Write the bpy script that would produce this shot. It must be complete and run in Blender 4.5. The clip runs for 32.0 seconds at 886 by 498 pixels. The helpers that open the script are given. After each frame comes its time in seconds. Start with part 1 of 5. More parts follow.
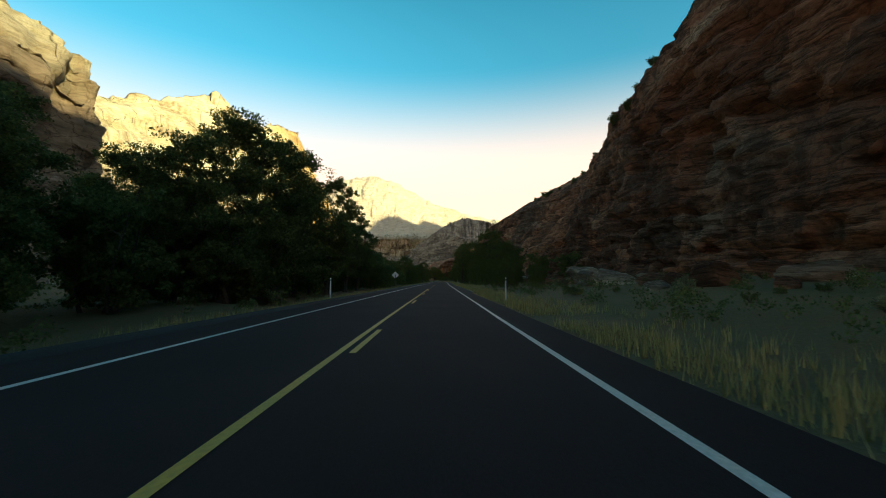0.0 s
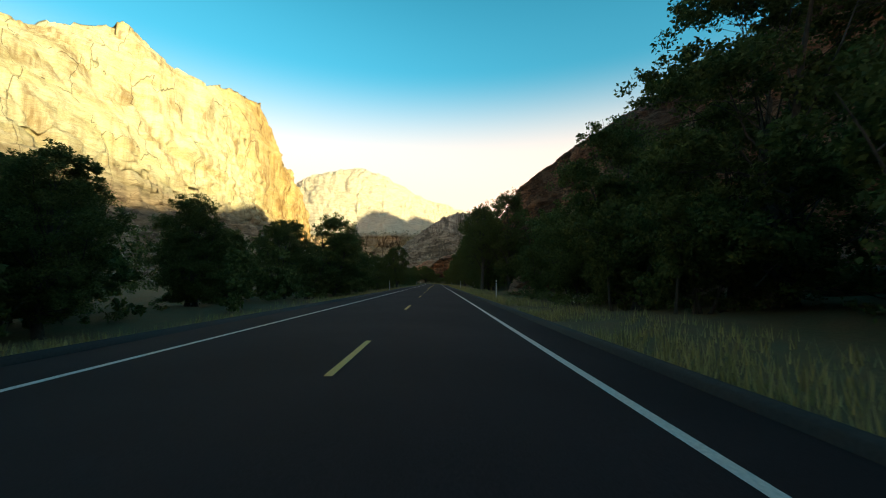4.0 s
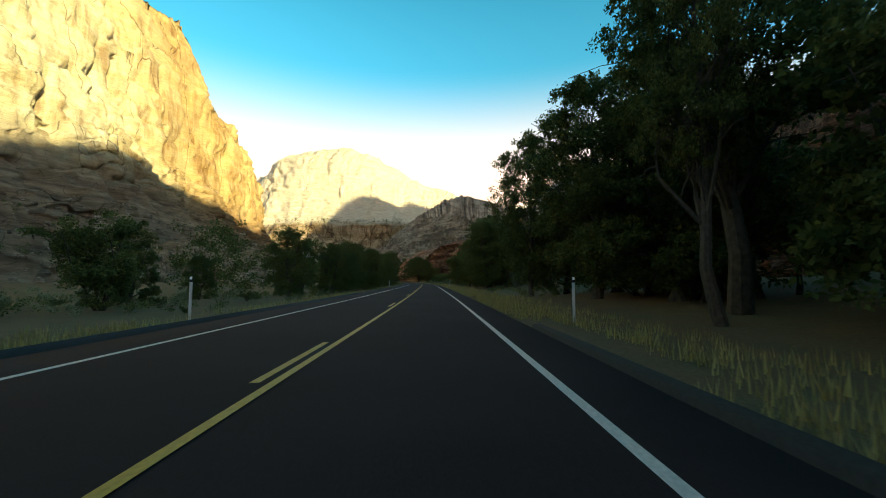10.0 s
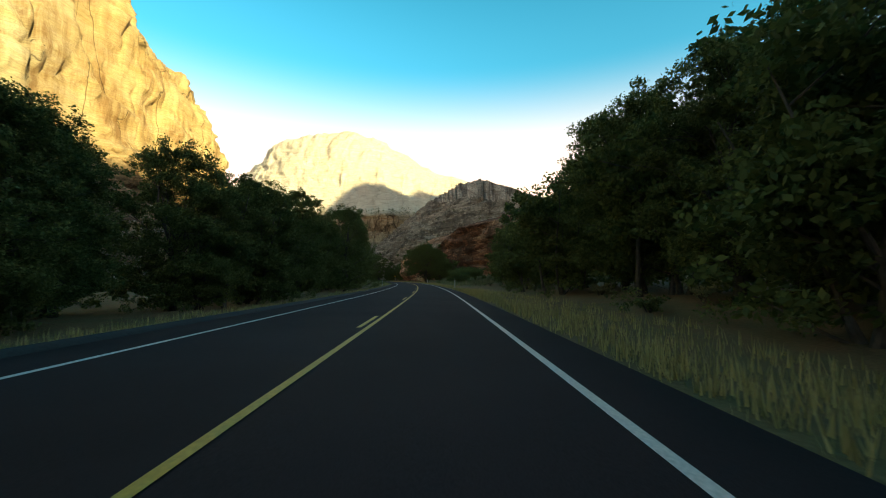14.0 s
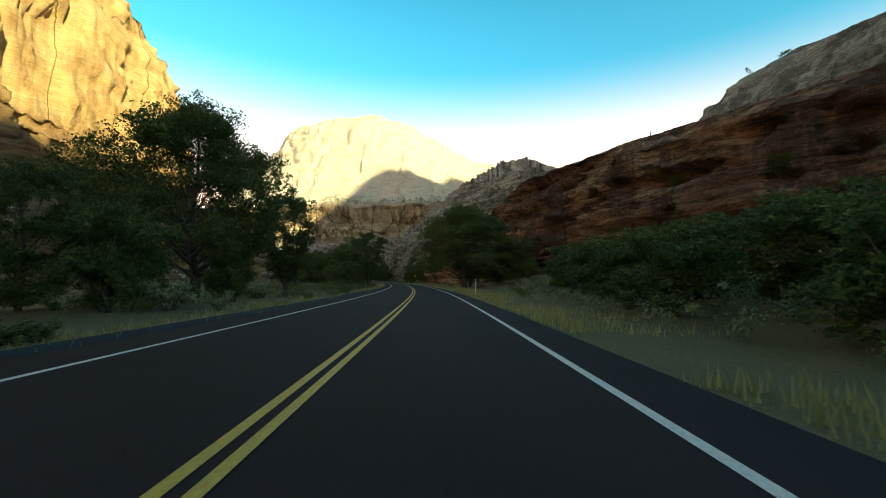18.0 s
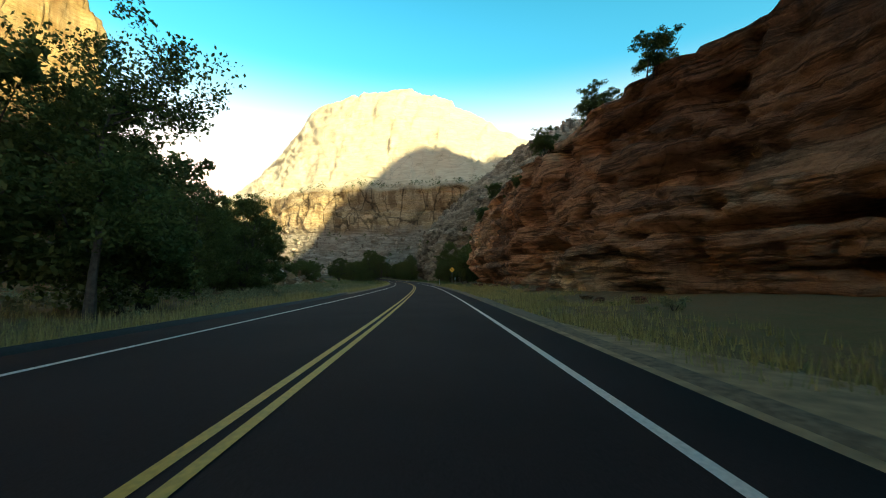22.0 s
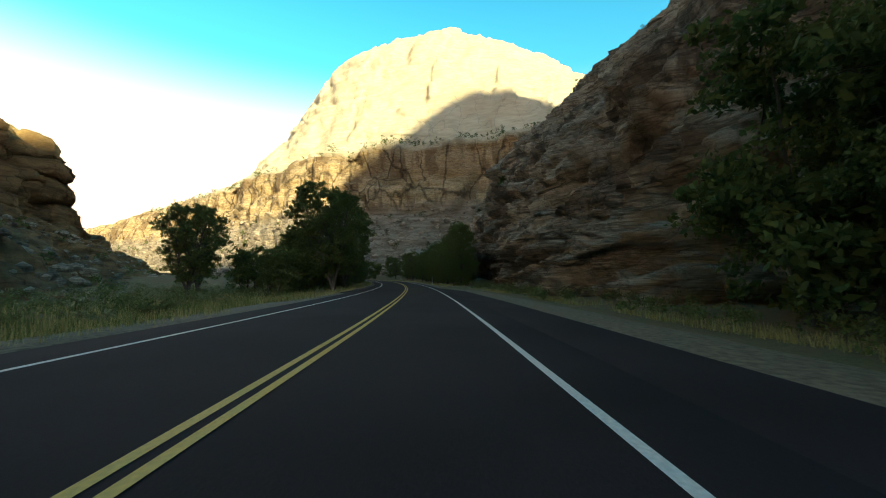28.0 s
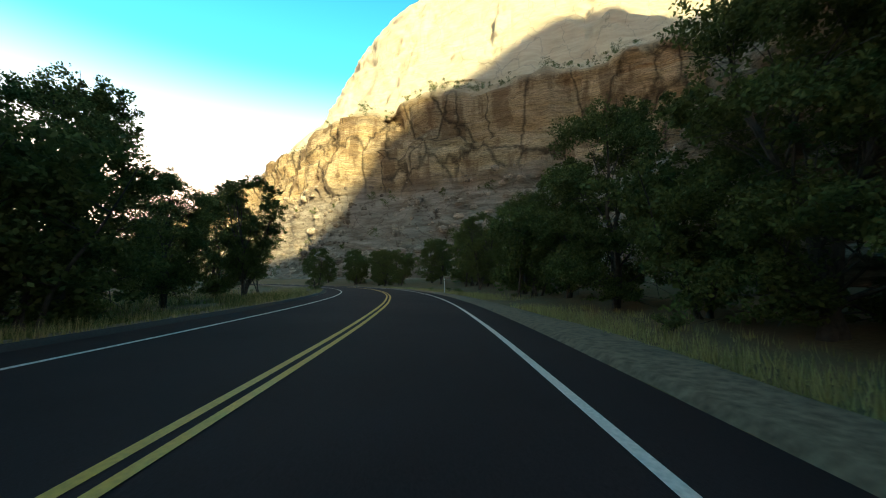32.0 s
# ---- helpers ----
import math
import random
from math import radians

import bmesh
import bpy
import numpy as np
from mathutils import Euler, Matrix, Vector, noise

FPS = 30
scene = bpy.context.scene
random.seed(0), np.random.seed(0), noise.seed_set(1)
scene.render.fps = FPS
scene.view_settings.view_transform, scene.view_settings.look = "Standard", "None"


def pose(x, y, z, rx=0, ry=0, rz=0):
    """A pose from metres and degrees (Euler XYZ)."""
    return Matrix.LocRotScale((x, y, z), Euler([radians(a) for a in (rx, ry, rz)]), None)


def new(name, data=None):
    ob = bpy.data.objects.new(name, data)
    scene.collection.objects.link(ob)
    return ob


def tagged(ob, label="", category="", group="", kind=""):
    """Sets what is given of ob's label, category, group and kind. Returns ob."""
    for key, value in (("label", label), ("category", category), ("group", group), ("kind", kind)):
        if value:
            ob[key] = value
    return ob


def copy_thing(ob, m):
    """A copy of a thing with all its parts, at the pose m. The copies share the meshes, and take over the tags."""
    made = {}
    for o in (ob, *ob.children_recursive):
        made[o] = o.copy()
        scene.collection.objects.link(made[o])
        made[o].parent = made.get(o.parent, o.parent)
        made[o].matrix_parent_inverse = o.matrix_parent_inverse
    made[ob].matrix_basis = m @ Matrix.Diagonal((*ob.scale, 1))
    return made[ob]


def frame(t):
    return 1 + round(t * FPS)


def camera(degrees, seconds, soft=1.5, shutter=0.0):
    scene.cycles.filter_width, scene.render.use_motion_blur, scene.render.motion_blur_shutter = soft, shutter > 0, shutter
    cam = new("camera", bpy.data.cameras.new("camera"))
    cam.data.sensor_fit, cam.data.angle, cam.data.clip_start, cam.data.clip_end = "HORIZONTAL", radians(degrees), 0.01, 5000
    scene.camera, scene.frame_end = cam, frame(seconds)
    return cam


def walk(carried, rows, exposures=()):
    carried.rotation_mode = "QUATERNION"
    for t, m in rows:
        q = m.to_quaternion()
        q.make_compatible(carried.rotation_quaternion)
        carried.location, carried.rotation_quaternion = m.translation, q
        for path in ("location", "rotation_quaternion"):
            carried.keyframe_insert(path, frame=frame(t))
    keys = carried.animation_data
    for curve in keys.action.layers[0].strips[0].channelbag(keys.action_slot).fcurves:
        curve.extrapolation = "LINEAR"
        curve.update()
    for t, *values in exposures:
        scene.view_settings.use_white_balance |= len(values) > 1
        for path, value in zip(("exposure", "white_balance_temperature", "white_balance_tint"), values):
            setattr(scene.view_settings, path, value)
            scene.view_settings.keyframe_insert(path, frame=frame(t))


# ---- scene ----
cam = camera(94.5, 32.0, soft=1.0, shutter=0.05)
# seconds, x, y, z, tilt, heading
PATH = [
    (0, 0.00, 0.00, 1.19, 94.32, -0.37),
    (0.5, -0.05, 11.03, 1.19, 94.52, -0.80),
    (1, -0.04, 22.06, 1.19, 94.28, -0.85),
    (1.5, -0.04, 33.11, 1.19, 94.38, -0.83),
    (2, -0.03, 44.16, 1.19, 94.26, -0.90),
    (2.5, -0.02, 55.21, 1.19, 94.20, -0.91),
    (3, 0.01, 66.28, 1.19, 94.35, -1.01),
    (3.5, 0.05, 77.35, 1.19, 94.14, -1.08),
    (4, 0.13, 88.43, 1.19, 94.60, -1.43),
    (4.5, 0.27, 99.50, 1.19, 94.60, -1.66),
    (5, 0.43, 110.57, 1.19, 94.01, -1.62),
    (5.5, 0.56, 121.63, 1.19, 94.25, -1.41),
    (6, 0.70, 132.68, 1.19, 94.10, -1.69),
    (6.5, 0.86, 143.72, 1.19, 94.25, -1.59),
    (7, 0.98, 154.76, 1.19, 94.23, -1.32),
    (7.5, 1.09, 165.78, 1.19, 94.21, -1.60),
    (8, 1.27, 176.80, 1.19, 94.71, -1.86),
    (8.5, 1.48, 187.80, 1.19, 94.56, -2.00),
    (9, 1.71, 198.81, 1.19, 94.74, -1.99),
    (9.5, 1.92, 209.80, 1.19, 94.52, -1.80),
    (10, 2.08, 220.79, 1.19, 94.41, -1.49),
    (10.5, 2.17, 231.78, 1.19, 94.46, -1.18),
    (11, 2.21, 242.76, 1.19, 94.77, -0.84),
    (11.5, 2.19, 253.74, 1.19, 94.71, -0.60),
    (12, 2.11, 264.71, 1.19, 94.71, -0.20),
    (12.5, 1.98, 275.68, 1.19, 94.53, -0.14),
    (13, 1.83, 286.65, 1.19, 94.29, -0.00),
    (13.5, 1.67, 297.63, 1.19, 94.59, 0.07),
    (14, 1.48, 308.61, 1.19, 94.26, 0.33),
    (14.5, 1.23, 319.60, 1.19, 94.47, 0.63),
    (15, 0.91, 330.58, 1.19, 94.78, 0.99),
    (15.5, 0.51, 341.57, 1.19, 94.60, 1.63),
    (16, -0.04, 352.56, 1.19, 94.88, 2.50),
    (16.5, -0.77, 363.53, 1.19, 94.67, 3.43),
    (17, -1.64, 374.49, 1.19, 94.63, 3.95),
    (17.5, -2.60, 385.43, 1.19, 94.57, 4.41),
    (18, -3.66, 396.35, 1.19, 94.46, 4.99),
    (18.5, -4.82, 407.26, 1.19, 94.76, 5.49),
    (19, -6.08, 418.14, 1.19, 94.74, 6.12),
    (19.5, -7.48, 429.00, 1.19, 94.86, 7.02),
    (20, -9.08, 439.82, 1.19, 94.79, 8.09),
    (20.5, -10.86, 450.62, 1.19, 94.45, 8.95),
    (21, -12.77, 461.44, 1.19, 94.34, 9.33),
    (21.5, -14.75, 472.27, 1.19, 94.54, 9.75),
    (22, -16.83, 483.12, 1.19, 94.32, 10.41),
    (22.5, -19.05, 493.97, 1.19, 94.23, 11.04),
    (23, -21.39, 504.83, 1.19, 94.23, 11.59),
    (23.5, -23.83, 515.70, 1.19, 94.46, 12.10),
    (24, -26.37, 526.58, 1.19, 94.49, 12.55),
    (24.5, -29.02, 537.44, 1.19, 94.72, 13.22),
    (25, -31.79, 548.26, 1.19, 94.34, 13.77),
    (25.5, -34.64, 559.02, 1.19, 94.44, 14.28),
    (26, -37.59, 569.74, 1.19, 94.61, 14.83),
    (26.5, -40.64, 580.42, 1.20, 94.60, 15.41),
    (27, -43.80, 591.04, 1.22, 94.60, 16.04),
    (27.5, -47.07, 601.60, 1.26, 94.71, 16.71),
    (28, -50.46, 612.11, 1.31, 94.77, 17.45),
    (28.5, -53.98, 622.50, 1.38, 94.89, 18.33),
    (29, -57.62, 632.73, 1.47, 95.15, 19.23),
    (29.5, -61.38, 642.80, 1.57, 95.06, 20.01),
    (30, -65.24, 652.71, 1.69, 95.10, 20.97),
    (30.5, -69.24, 662.44, 1.82, 95.30, 22.04),
    (31, -73.37, 671.99, 1.97, 95.26, 23.14),
    (31.5, -77.66, 681.35, 2.13, 95.19, 24.47),
    (32, -82.15, 690.48, 2.31, 95.48, 26.15),
]
walk(cam, [(t, pose(x, y, z, rx, 0, rz)) for t, x, y, z, rx, rz in PATH],
     exposures=[(0, 1.0), (10, 1.3), (16, 1.45), (20, 1.6), (26, 1.65), (32, 1.85)])

# ---- daylight ----
SUN_AZ, SUN_EL = radians(135), radians(11)
world = bpy.data.worlds.new("sky")
scene.world = world
world.use_nodes = True
wn = world.node_tree.nodes
sky = wn.new("ShaderNodeTexSky")
sky.sky_type = "NISHITA"
sky.sun_disc = False
sky.sun_elevation, sky.sun_rotation = SUN_EL, SUN_AZ
sky.altitude, sky.air_density, sky.dust_density, sky.ozone_density = 1200, 1.0, 1.5, 1.0
wn["Background"].inputs["Strength"].default_value = 0.125
tint = wn.new("ShaderNodeHueSaturation")
tint.inputs["Hue"].default_value, tint.inputs["Saturation"].default_value, tint.inputs["Value"].default_value = 0.458, 1.45, 1.12
haze_pos, haze_z, haze_fac, haze = wn.new("ShaderNodeTexCoord"), wn.new("ShaderNodeSeparateXYZ"), wn.new("ShaderNodeMapRange"), wn.new("ShaderNodeMix")
haze_fac.interpolation_type = "SMOOTHSTEP"
for key, value in (("From Min", 0.17), ("From Max", 0.475), ("To Min", 1.0), ("To Max", 0.0)):
    haze_fac.inputs[key].default_value = value
haze.data_type = "RGBA"
# the sky deepens towards the zenith
deep_fac, deep = wn.new("ShaderNodeMapRange"), wn.new("ShaderNodeVectorMath")
deep_fac.interpolation_type, deep.operation = "SMOOTHSTEP", "SCALE"
for key, value in (("From Min", 0.5), ("From Max", 1.0), ("To Min", 1.0), ("To Max", 0.3)):
    deep_fac.inputs[key].default_value = value
haze.inputs["B"].default_value = (6.8, 4.5, 3.2, 1)
wl = world.node_tree.links
wl.new(sky.outputs["Color"], tint.inputs["Color"])
wl.new(haze_pos.outputs["Generated"], haze_z.inputs[0])
wl.new(haze_z.outputs["Z"], haze_fac.inputs["Value"])
wl.new(haze_fac.outputs[0], haze.inputs["Factor"])
wl.new(haze_z.outputs["Z"], deep_fac.inputs["Value"])
wl.new(tint.outputs["Color"], deep.inputs[0])
wl.new(deep_fac.outputs[0], deep.inputs["Scale"])
wl.new(deep.outputs[0], haze.inputs["A"])
wl.new(haze.outputs["Result"], wn["Background"].inputs["Color"])
sun = new("sun", bpy.data.lights.new("sun", "SUN"))
sun.data.energy, sun.data.angle, sun.data.color = 5.0, radians(0.5), (1.0, 0.86, 0.48)
to_sun = Vector((math.sin(SUN_AZ) * math.cos(SUN_EL), math.cos(SUN_AZ) * math.cos(SUN_EL), math.sin(SUN_EL)))
sun.matrix_world = Matrix.Translation((100, 0, 300)) @ to_sun.to_track_quat("Z", "Y").to_matrix().to_4x4()

rng = np.random.default_rng(7)


# ---- small tools ----
def lattice(ix, iy, iz, seed):
    n = (ix * 374761393 + iy * 668265263 + iz * 2147483647 + seed * 974634541) & 0xFFFFFFFF
    n = ((n ^ (n >> 13)) * 1274126177) & 0xFFFFFFFF
    n = ((n ^ (n >> 16)) * 2246822519) & 0xFFFFFFFF
    return ((n ^ (n >> 15)) & 0xFFFF) / 32767.5 - 1.0


def vnoise(p, seed=0):
    """Smooth noise in -1..1 at the rows of p."""
    i = np.floor(p).astype(np.int64)
    f = p - i
    f = f * f * (3 - 2 * f)
    out = np.zeros(len(p))
    for dx in (0, 1):
        wx = f[:, 0] if dx else 1 - f[:, 0]
        for dy in (0, 1):
            wy = f[:, 1] if dy else 1 - f[:, 1]
            for dz in (0, 1):
                wz = f[:, 2] if dz else 1 - f[:, 2]
                out += wx * wy * wz * lattice(i[:, 0] + dx, i[:, 1] + dy, i[:, 2] + dz, seed)
    return out


def fbm(p, octaves=4, seed=0):
    out, amp = np.zeros(len(p)), 1.0
    for k in range(octaves):
        out += amp * vnoise(p * 2.03 ** k, seed + k)
        amp *= 0.5
    return out


def part(name, bm, material, parent=None, label=""):
    me = bpy.data.meshes.new(name)
    bm.to_mesh(me)
    bm.free()
    me.materials.append(material)
    ob = new(name, me)
    if parent is not None:
        ob.parent = parent
    if label:
        ob["label"] = label
    return ob


def mesh_np(name, verts, faces, material, parent=None, smooth=False):
    """An object from arrays of corners and of quads or triangles."""
    me = bpy.data.meshes.new(name)
    verts, faces = np.asarray(verts, np.float32), np.asarray(faces, np.int32)
    k = faces.shape[1]
    me.vertices.add(len(verts))
    me.vertices.foreach_set("co", verts.ravel())
    me.loops.add(faces.size)
    me.loops.foreach_set("vertex_index", faces.ravel())
    me.polygons.add(len(faces))
    me.polygons.foreach_set("loop_start", np.arange(0, faces.size, k, dtype=np.int32))
    me.update(calc_edges=True)
    if smooth:
        me.polygons.foreach_set("use_smooth", np.ones(len(faces), bool))
    me.validate()
    me.materials.append(material)
    ob = new(name, me)
    if parent is not None:
        ob.parent = parent
    return ob


def grid_faces(rows, cols):
    r, c = np.meshgrid(np.arange(rows - 1), np.arange(cols - 1), indexing="ij")
    a = (r * cols + c).ravel()
    return np.stack([a, a + 1, a + cols + 1, a + cols], 1)


# ---- materials ----
def material(name, rough=0.85, spec=0.3):
    m = bpy.data.materials.new(name)
    m.use_nodes = True
    n = m.node_tree.nodes
    b = n["Principled BSDF"]
    b.inputs["Roughness"].default_value = rough
    b.inputs["Specular IOR Level"].default_value = spec
    return m, n, m.node_tree.links, b


def mapped(n, l, scale, source="Object"):
    tc, mp = n.new("ShaderNodeTexCoord"), n.new("ShaderNodeMapping")
    mp.inputs["Scale"].default_value = scale
    l.new(tc.outputs[source], mp.inputs["Vector"])
    return mp.outputs["Vector"]


def noise_node(n, l, vec, scale, detail=4.0, rough=0.55):
    t = n.new("ShaderNodeTexNoise")
    t.inputs["Scale"].default_value, t.inputs["Detail"].default_value, t.inputs["Roughness"].default_value = scale, detail, rough
    l.new(vec, t.inputs["Vector"])
    return t.outputs["Fac"]


def ramp(n, l, fac, stops):
    r = n.new("ShaderNodeValToRGB")
    e = r.color_ramp.elements
    while len(e) < len(stops):
        e.new(0.5)
    for k, (pos, col) in enumerate(stops):
        e[k].position, e[k].color = pos, (*col, 1)
    l.new(fac, r.inputs["Fac"])
    return r.outputs["Color"]


def mix(n, l, fac, a, b, mode="MIX"):
    m = n.new("ShaderNodeMix")
    m.data_type, m.blend_type = "RGBA", mode
    for sock, v in ((m.inputs["Factor"], fac), (m.inputs["A"], a), (m.inputs["B"], b)):
        if isinstance(v, (int, float)):
            sock.default_value = v
        elif isinstance(v, tuple):
            sock.default_value = (*v, 1)
        else:
            l.new(v, sock)
    return m.outputs["Result"]


def bump(n, l, b, height, strength, distance):
    u = n.new("ShaderNodeBump")
    u.inputs["Strength"].default_value, u.inputs["Distance"].default_value = strength, distance
    l.new(height, u.inputs["Height"])
    l.new(u.outputs["Normal"], b.inputs["Normal"])


def scaled_add(n, l, parts):
    """The weighted sum of several values."""
    total = None
    for sock, weight in parts:
        k = n.new("ShaderNodeMath")
        k.operation, k.inputs[1].default_value = "MULTIPLY_ADD", weight
        l.new(sock, k.inputs[0])
        if total is None:
            k.inputs[2].default_value = 0.0
        else:
            l.new(total, k.inputs[2])
        total = k.outputs[0]
    return total


def cells(n, l, scale, kind, wander):
    """Voronoi cells whose borders wander."""
    warp = n.new("ShaderNodeTexNoise")
    warp.inputs["Scale"].default_value, warp.inputs["Detail"].default_value = 1.1, 4.0
    p = mapped(n, l, scale)
    l.new(p, warp.inputs["Vector"])
    q = mix(n, l, wander, p, warp.outputs["Color"], "ADD")
    v = n.new("ShaderNodeTexVoronoi")
    v.feature = kind
    v.inputs["Scale"].default_value = 1.0
    l.new(q, v.inputs["Vector"])
    return v


def rock_material(name, tones, streak, streak_amount=0.6, grain=0.7, bands=(0.035, 0.035, 0.25), thin=(0.25, 0.25, 2.6), panel=(0.1, 0.1, 0.14), panels=0.5, joint=(0.16, 0.16, 0.26), speck=0.8, joints=0.3, seams=0.65, tall=(0.33, 0.33, 0.025), depth=0.35, gap=0.022, soft=(0.245, 0.30)):
    """Layered sandstone: bands by height, panels split by joints, dark streaks running down, grain."""
    m, n, l, b = material(name, 0.9, 0.2)
    layers = noise_node(n, l, mapped(n, l, bands), 1.0, 7, 0.62)
    base = ramp(n, l, layers, tones)
    face = cells(n, l, panel, "F1", 0.5)
    grey = n.new("ShaderNodeSeparateColor")
    l.new(face.outputs["Color"], grey.inputs[0])
    base = mix(n, l, panels, base, ramp(n, l, grey.outputs[0], [(0.1, (0.35, 0.32, 0.30)), (0.5, (0.85, 0.82, 0.80)), (0.9, (1.5, 1.42, 1.3))]), "MULTIPLY")
    fine = noise_node(n, l, mapped(n, l, thin), 1.0, 8, 0.7)
    seam = noise_node(n, l, mapped(n, l, (thin[0] * 0.5, thin[1] * 0.5, thin[2] * 0.55)), 1.0, 6, 0.6)
    seam = ramp(n, l, seam, [(0.46, (1, 1, 1)), (0.495, (0.12, 0.1, 0.09)), (0.51, (0.12, 0.1, 0.09)), (0.55, (1, 1, 1))])
    base = mix(n, l, seams, base, seam, "MULTIPLY")
    base = mix(n, l, grain, base, ramp(n, l, fine, [(0.36, (0.28, 0.25, 0.23)), (0.52, (0.95, 0.93, 0.9)), (0.68, (1.15, 1.12, 1.08))]), "MULTIPLY")
    down = noise_node(n, l, mapped(n, l, tall), 1.0, 6, 0.65)
    gate = noise_node(n, l, mapped(n, l, (0.05, 0.05, 0.04)), 1.0, 2, 0.5)
    both = n.new("ShaderNodeMath")
    both.operation = "MULTIPLY"
    l.new(down, both.inputs[0]), l.new(gate, both.inputs[1])
    run = ramp(n, l, both.outputs[0], [(soft[0], (0, 0, 0)), (soft[1], (streak_amount,) * 3)])
    base = mix(n, l, run, base, streak)
    spots = noise_node(n, l, mapped(n, l, (1, 1, 1.3)), 1.6, 9, 0.75)
    base = mix(n, l, speck, base, ramp(n, l, spots, [(0.36, (0.40, 0.37, 0.35)), (0.5, (0.95, 0.95, 0.95)), (0.66, (1.15, 1.15, 1.15))]), "MULTIPLY")
    # the shade inside open joints is put into the colour, black along their edges
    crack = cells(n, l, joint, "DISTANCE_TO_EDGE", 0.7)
    shaded_joint = ramp(n, l, crack.outputs["Distance"], [(0.0, (0, 0, 0)), (gap, (1, 1, 1))])
    base = mix(n, l, joints, base, shaded_joint, "MULTIPLY")
    l.new(base, b.inputs["Base Color"])
    bump(n, l, b, scaled_add(n, l, [(fine, 1.0), (spots, 1.0), (seam, 0.3 * seams), (shaded_joint, 0.5 * joints), (grey.outputs[0], 0.25)]), 1.0, depth)
    return m


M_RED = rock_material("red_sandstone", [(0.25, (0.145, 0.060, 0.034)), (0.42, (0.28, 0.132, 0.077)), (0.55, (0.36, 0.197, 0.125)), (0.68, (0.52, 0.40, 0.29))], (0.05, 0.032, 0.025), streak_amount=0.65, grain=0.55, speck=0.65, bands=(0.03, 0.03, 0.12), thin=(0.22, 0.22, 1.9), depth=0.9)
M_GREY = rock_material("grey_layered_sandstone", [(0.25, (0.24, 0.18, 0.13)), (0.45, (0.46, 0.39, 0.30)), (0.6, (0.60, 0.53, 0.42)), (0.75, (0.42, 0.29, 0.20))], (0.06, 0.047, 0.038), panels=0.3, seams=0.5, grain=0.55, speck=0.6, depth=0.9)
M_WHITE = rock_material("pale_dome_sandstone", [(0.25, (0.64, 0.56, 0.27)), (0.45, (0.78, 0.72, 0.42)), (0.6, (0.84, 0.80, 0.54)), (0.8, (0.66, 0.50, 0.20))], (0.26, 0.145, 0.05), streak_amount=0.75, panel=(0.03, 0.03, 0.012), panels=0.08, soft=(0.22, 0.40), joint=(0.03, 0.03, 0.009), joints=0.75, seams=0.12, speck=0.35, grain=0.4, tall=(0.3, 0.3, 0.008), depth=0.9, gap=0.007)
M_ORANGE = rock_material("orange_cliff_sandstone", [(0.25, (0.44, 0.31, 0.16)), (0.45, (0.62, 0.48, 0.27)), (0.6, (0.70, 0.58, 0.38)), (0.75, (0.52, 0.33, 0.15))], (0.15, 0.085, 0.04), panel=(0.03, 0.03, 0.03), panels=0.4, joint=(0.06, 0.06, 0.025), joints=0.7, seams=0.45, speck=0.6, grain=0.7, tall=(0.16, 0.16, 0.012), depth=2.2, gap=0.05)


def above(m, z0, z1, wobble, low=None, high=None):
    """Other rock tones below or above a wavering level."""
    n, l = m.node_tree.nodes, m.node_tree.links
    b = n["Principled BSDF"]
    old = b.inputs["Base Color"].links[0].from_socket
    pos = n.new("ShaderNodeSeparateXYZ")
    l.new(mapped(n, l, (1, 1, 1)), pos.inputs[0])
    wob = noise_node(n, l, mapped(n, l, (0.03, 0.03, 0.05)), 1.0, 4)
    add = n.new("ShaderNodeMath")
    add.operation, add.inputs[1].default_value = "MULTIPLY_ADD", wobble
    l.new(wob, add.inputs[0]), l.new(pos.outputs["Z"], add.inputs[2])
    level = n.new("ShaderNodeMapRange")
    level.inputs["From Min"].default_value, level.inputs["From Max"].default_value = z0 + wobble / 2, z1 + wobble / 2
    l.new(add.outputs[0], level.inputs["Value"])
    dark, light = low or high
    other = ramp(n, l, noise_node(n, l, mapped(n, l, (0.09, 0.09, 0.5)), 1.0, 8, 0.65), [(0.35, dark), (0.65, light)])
    # cracks darkened in the colour here too, for the shade inside them
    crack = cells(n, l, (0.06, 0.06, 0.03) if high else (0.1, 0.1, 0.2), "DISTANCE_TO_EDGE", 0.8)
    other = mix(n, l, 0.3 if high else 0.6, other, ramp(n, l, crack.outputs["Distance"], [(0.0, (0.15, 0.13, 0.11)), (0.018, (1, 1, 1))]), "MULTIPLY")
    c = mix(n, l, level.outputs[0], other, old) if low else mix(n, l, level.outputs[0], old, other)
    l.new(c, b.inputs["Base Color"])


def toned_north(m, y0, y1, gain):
    """Multiplies the rock's colour by gain, rising from none at y0 to full at y1."""
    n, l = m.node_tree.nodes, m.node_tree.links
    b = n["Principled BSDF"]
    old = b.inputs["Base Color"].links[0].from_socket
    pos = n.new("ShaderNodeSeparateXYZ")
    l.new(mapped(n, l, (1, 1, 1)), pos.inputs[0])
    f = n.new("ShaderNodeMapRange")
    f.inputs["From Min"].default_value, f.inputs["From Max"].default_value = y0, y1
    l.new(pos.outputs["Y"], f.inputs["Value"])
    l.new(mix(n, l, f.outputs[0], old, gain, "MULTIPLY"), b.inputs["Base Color"])


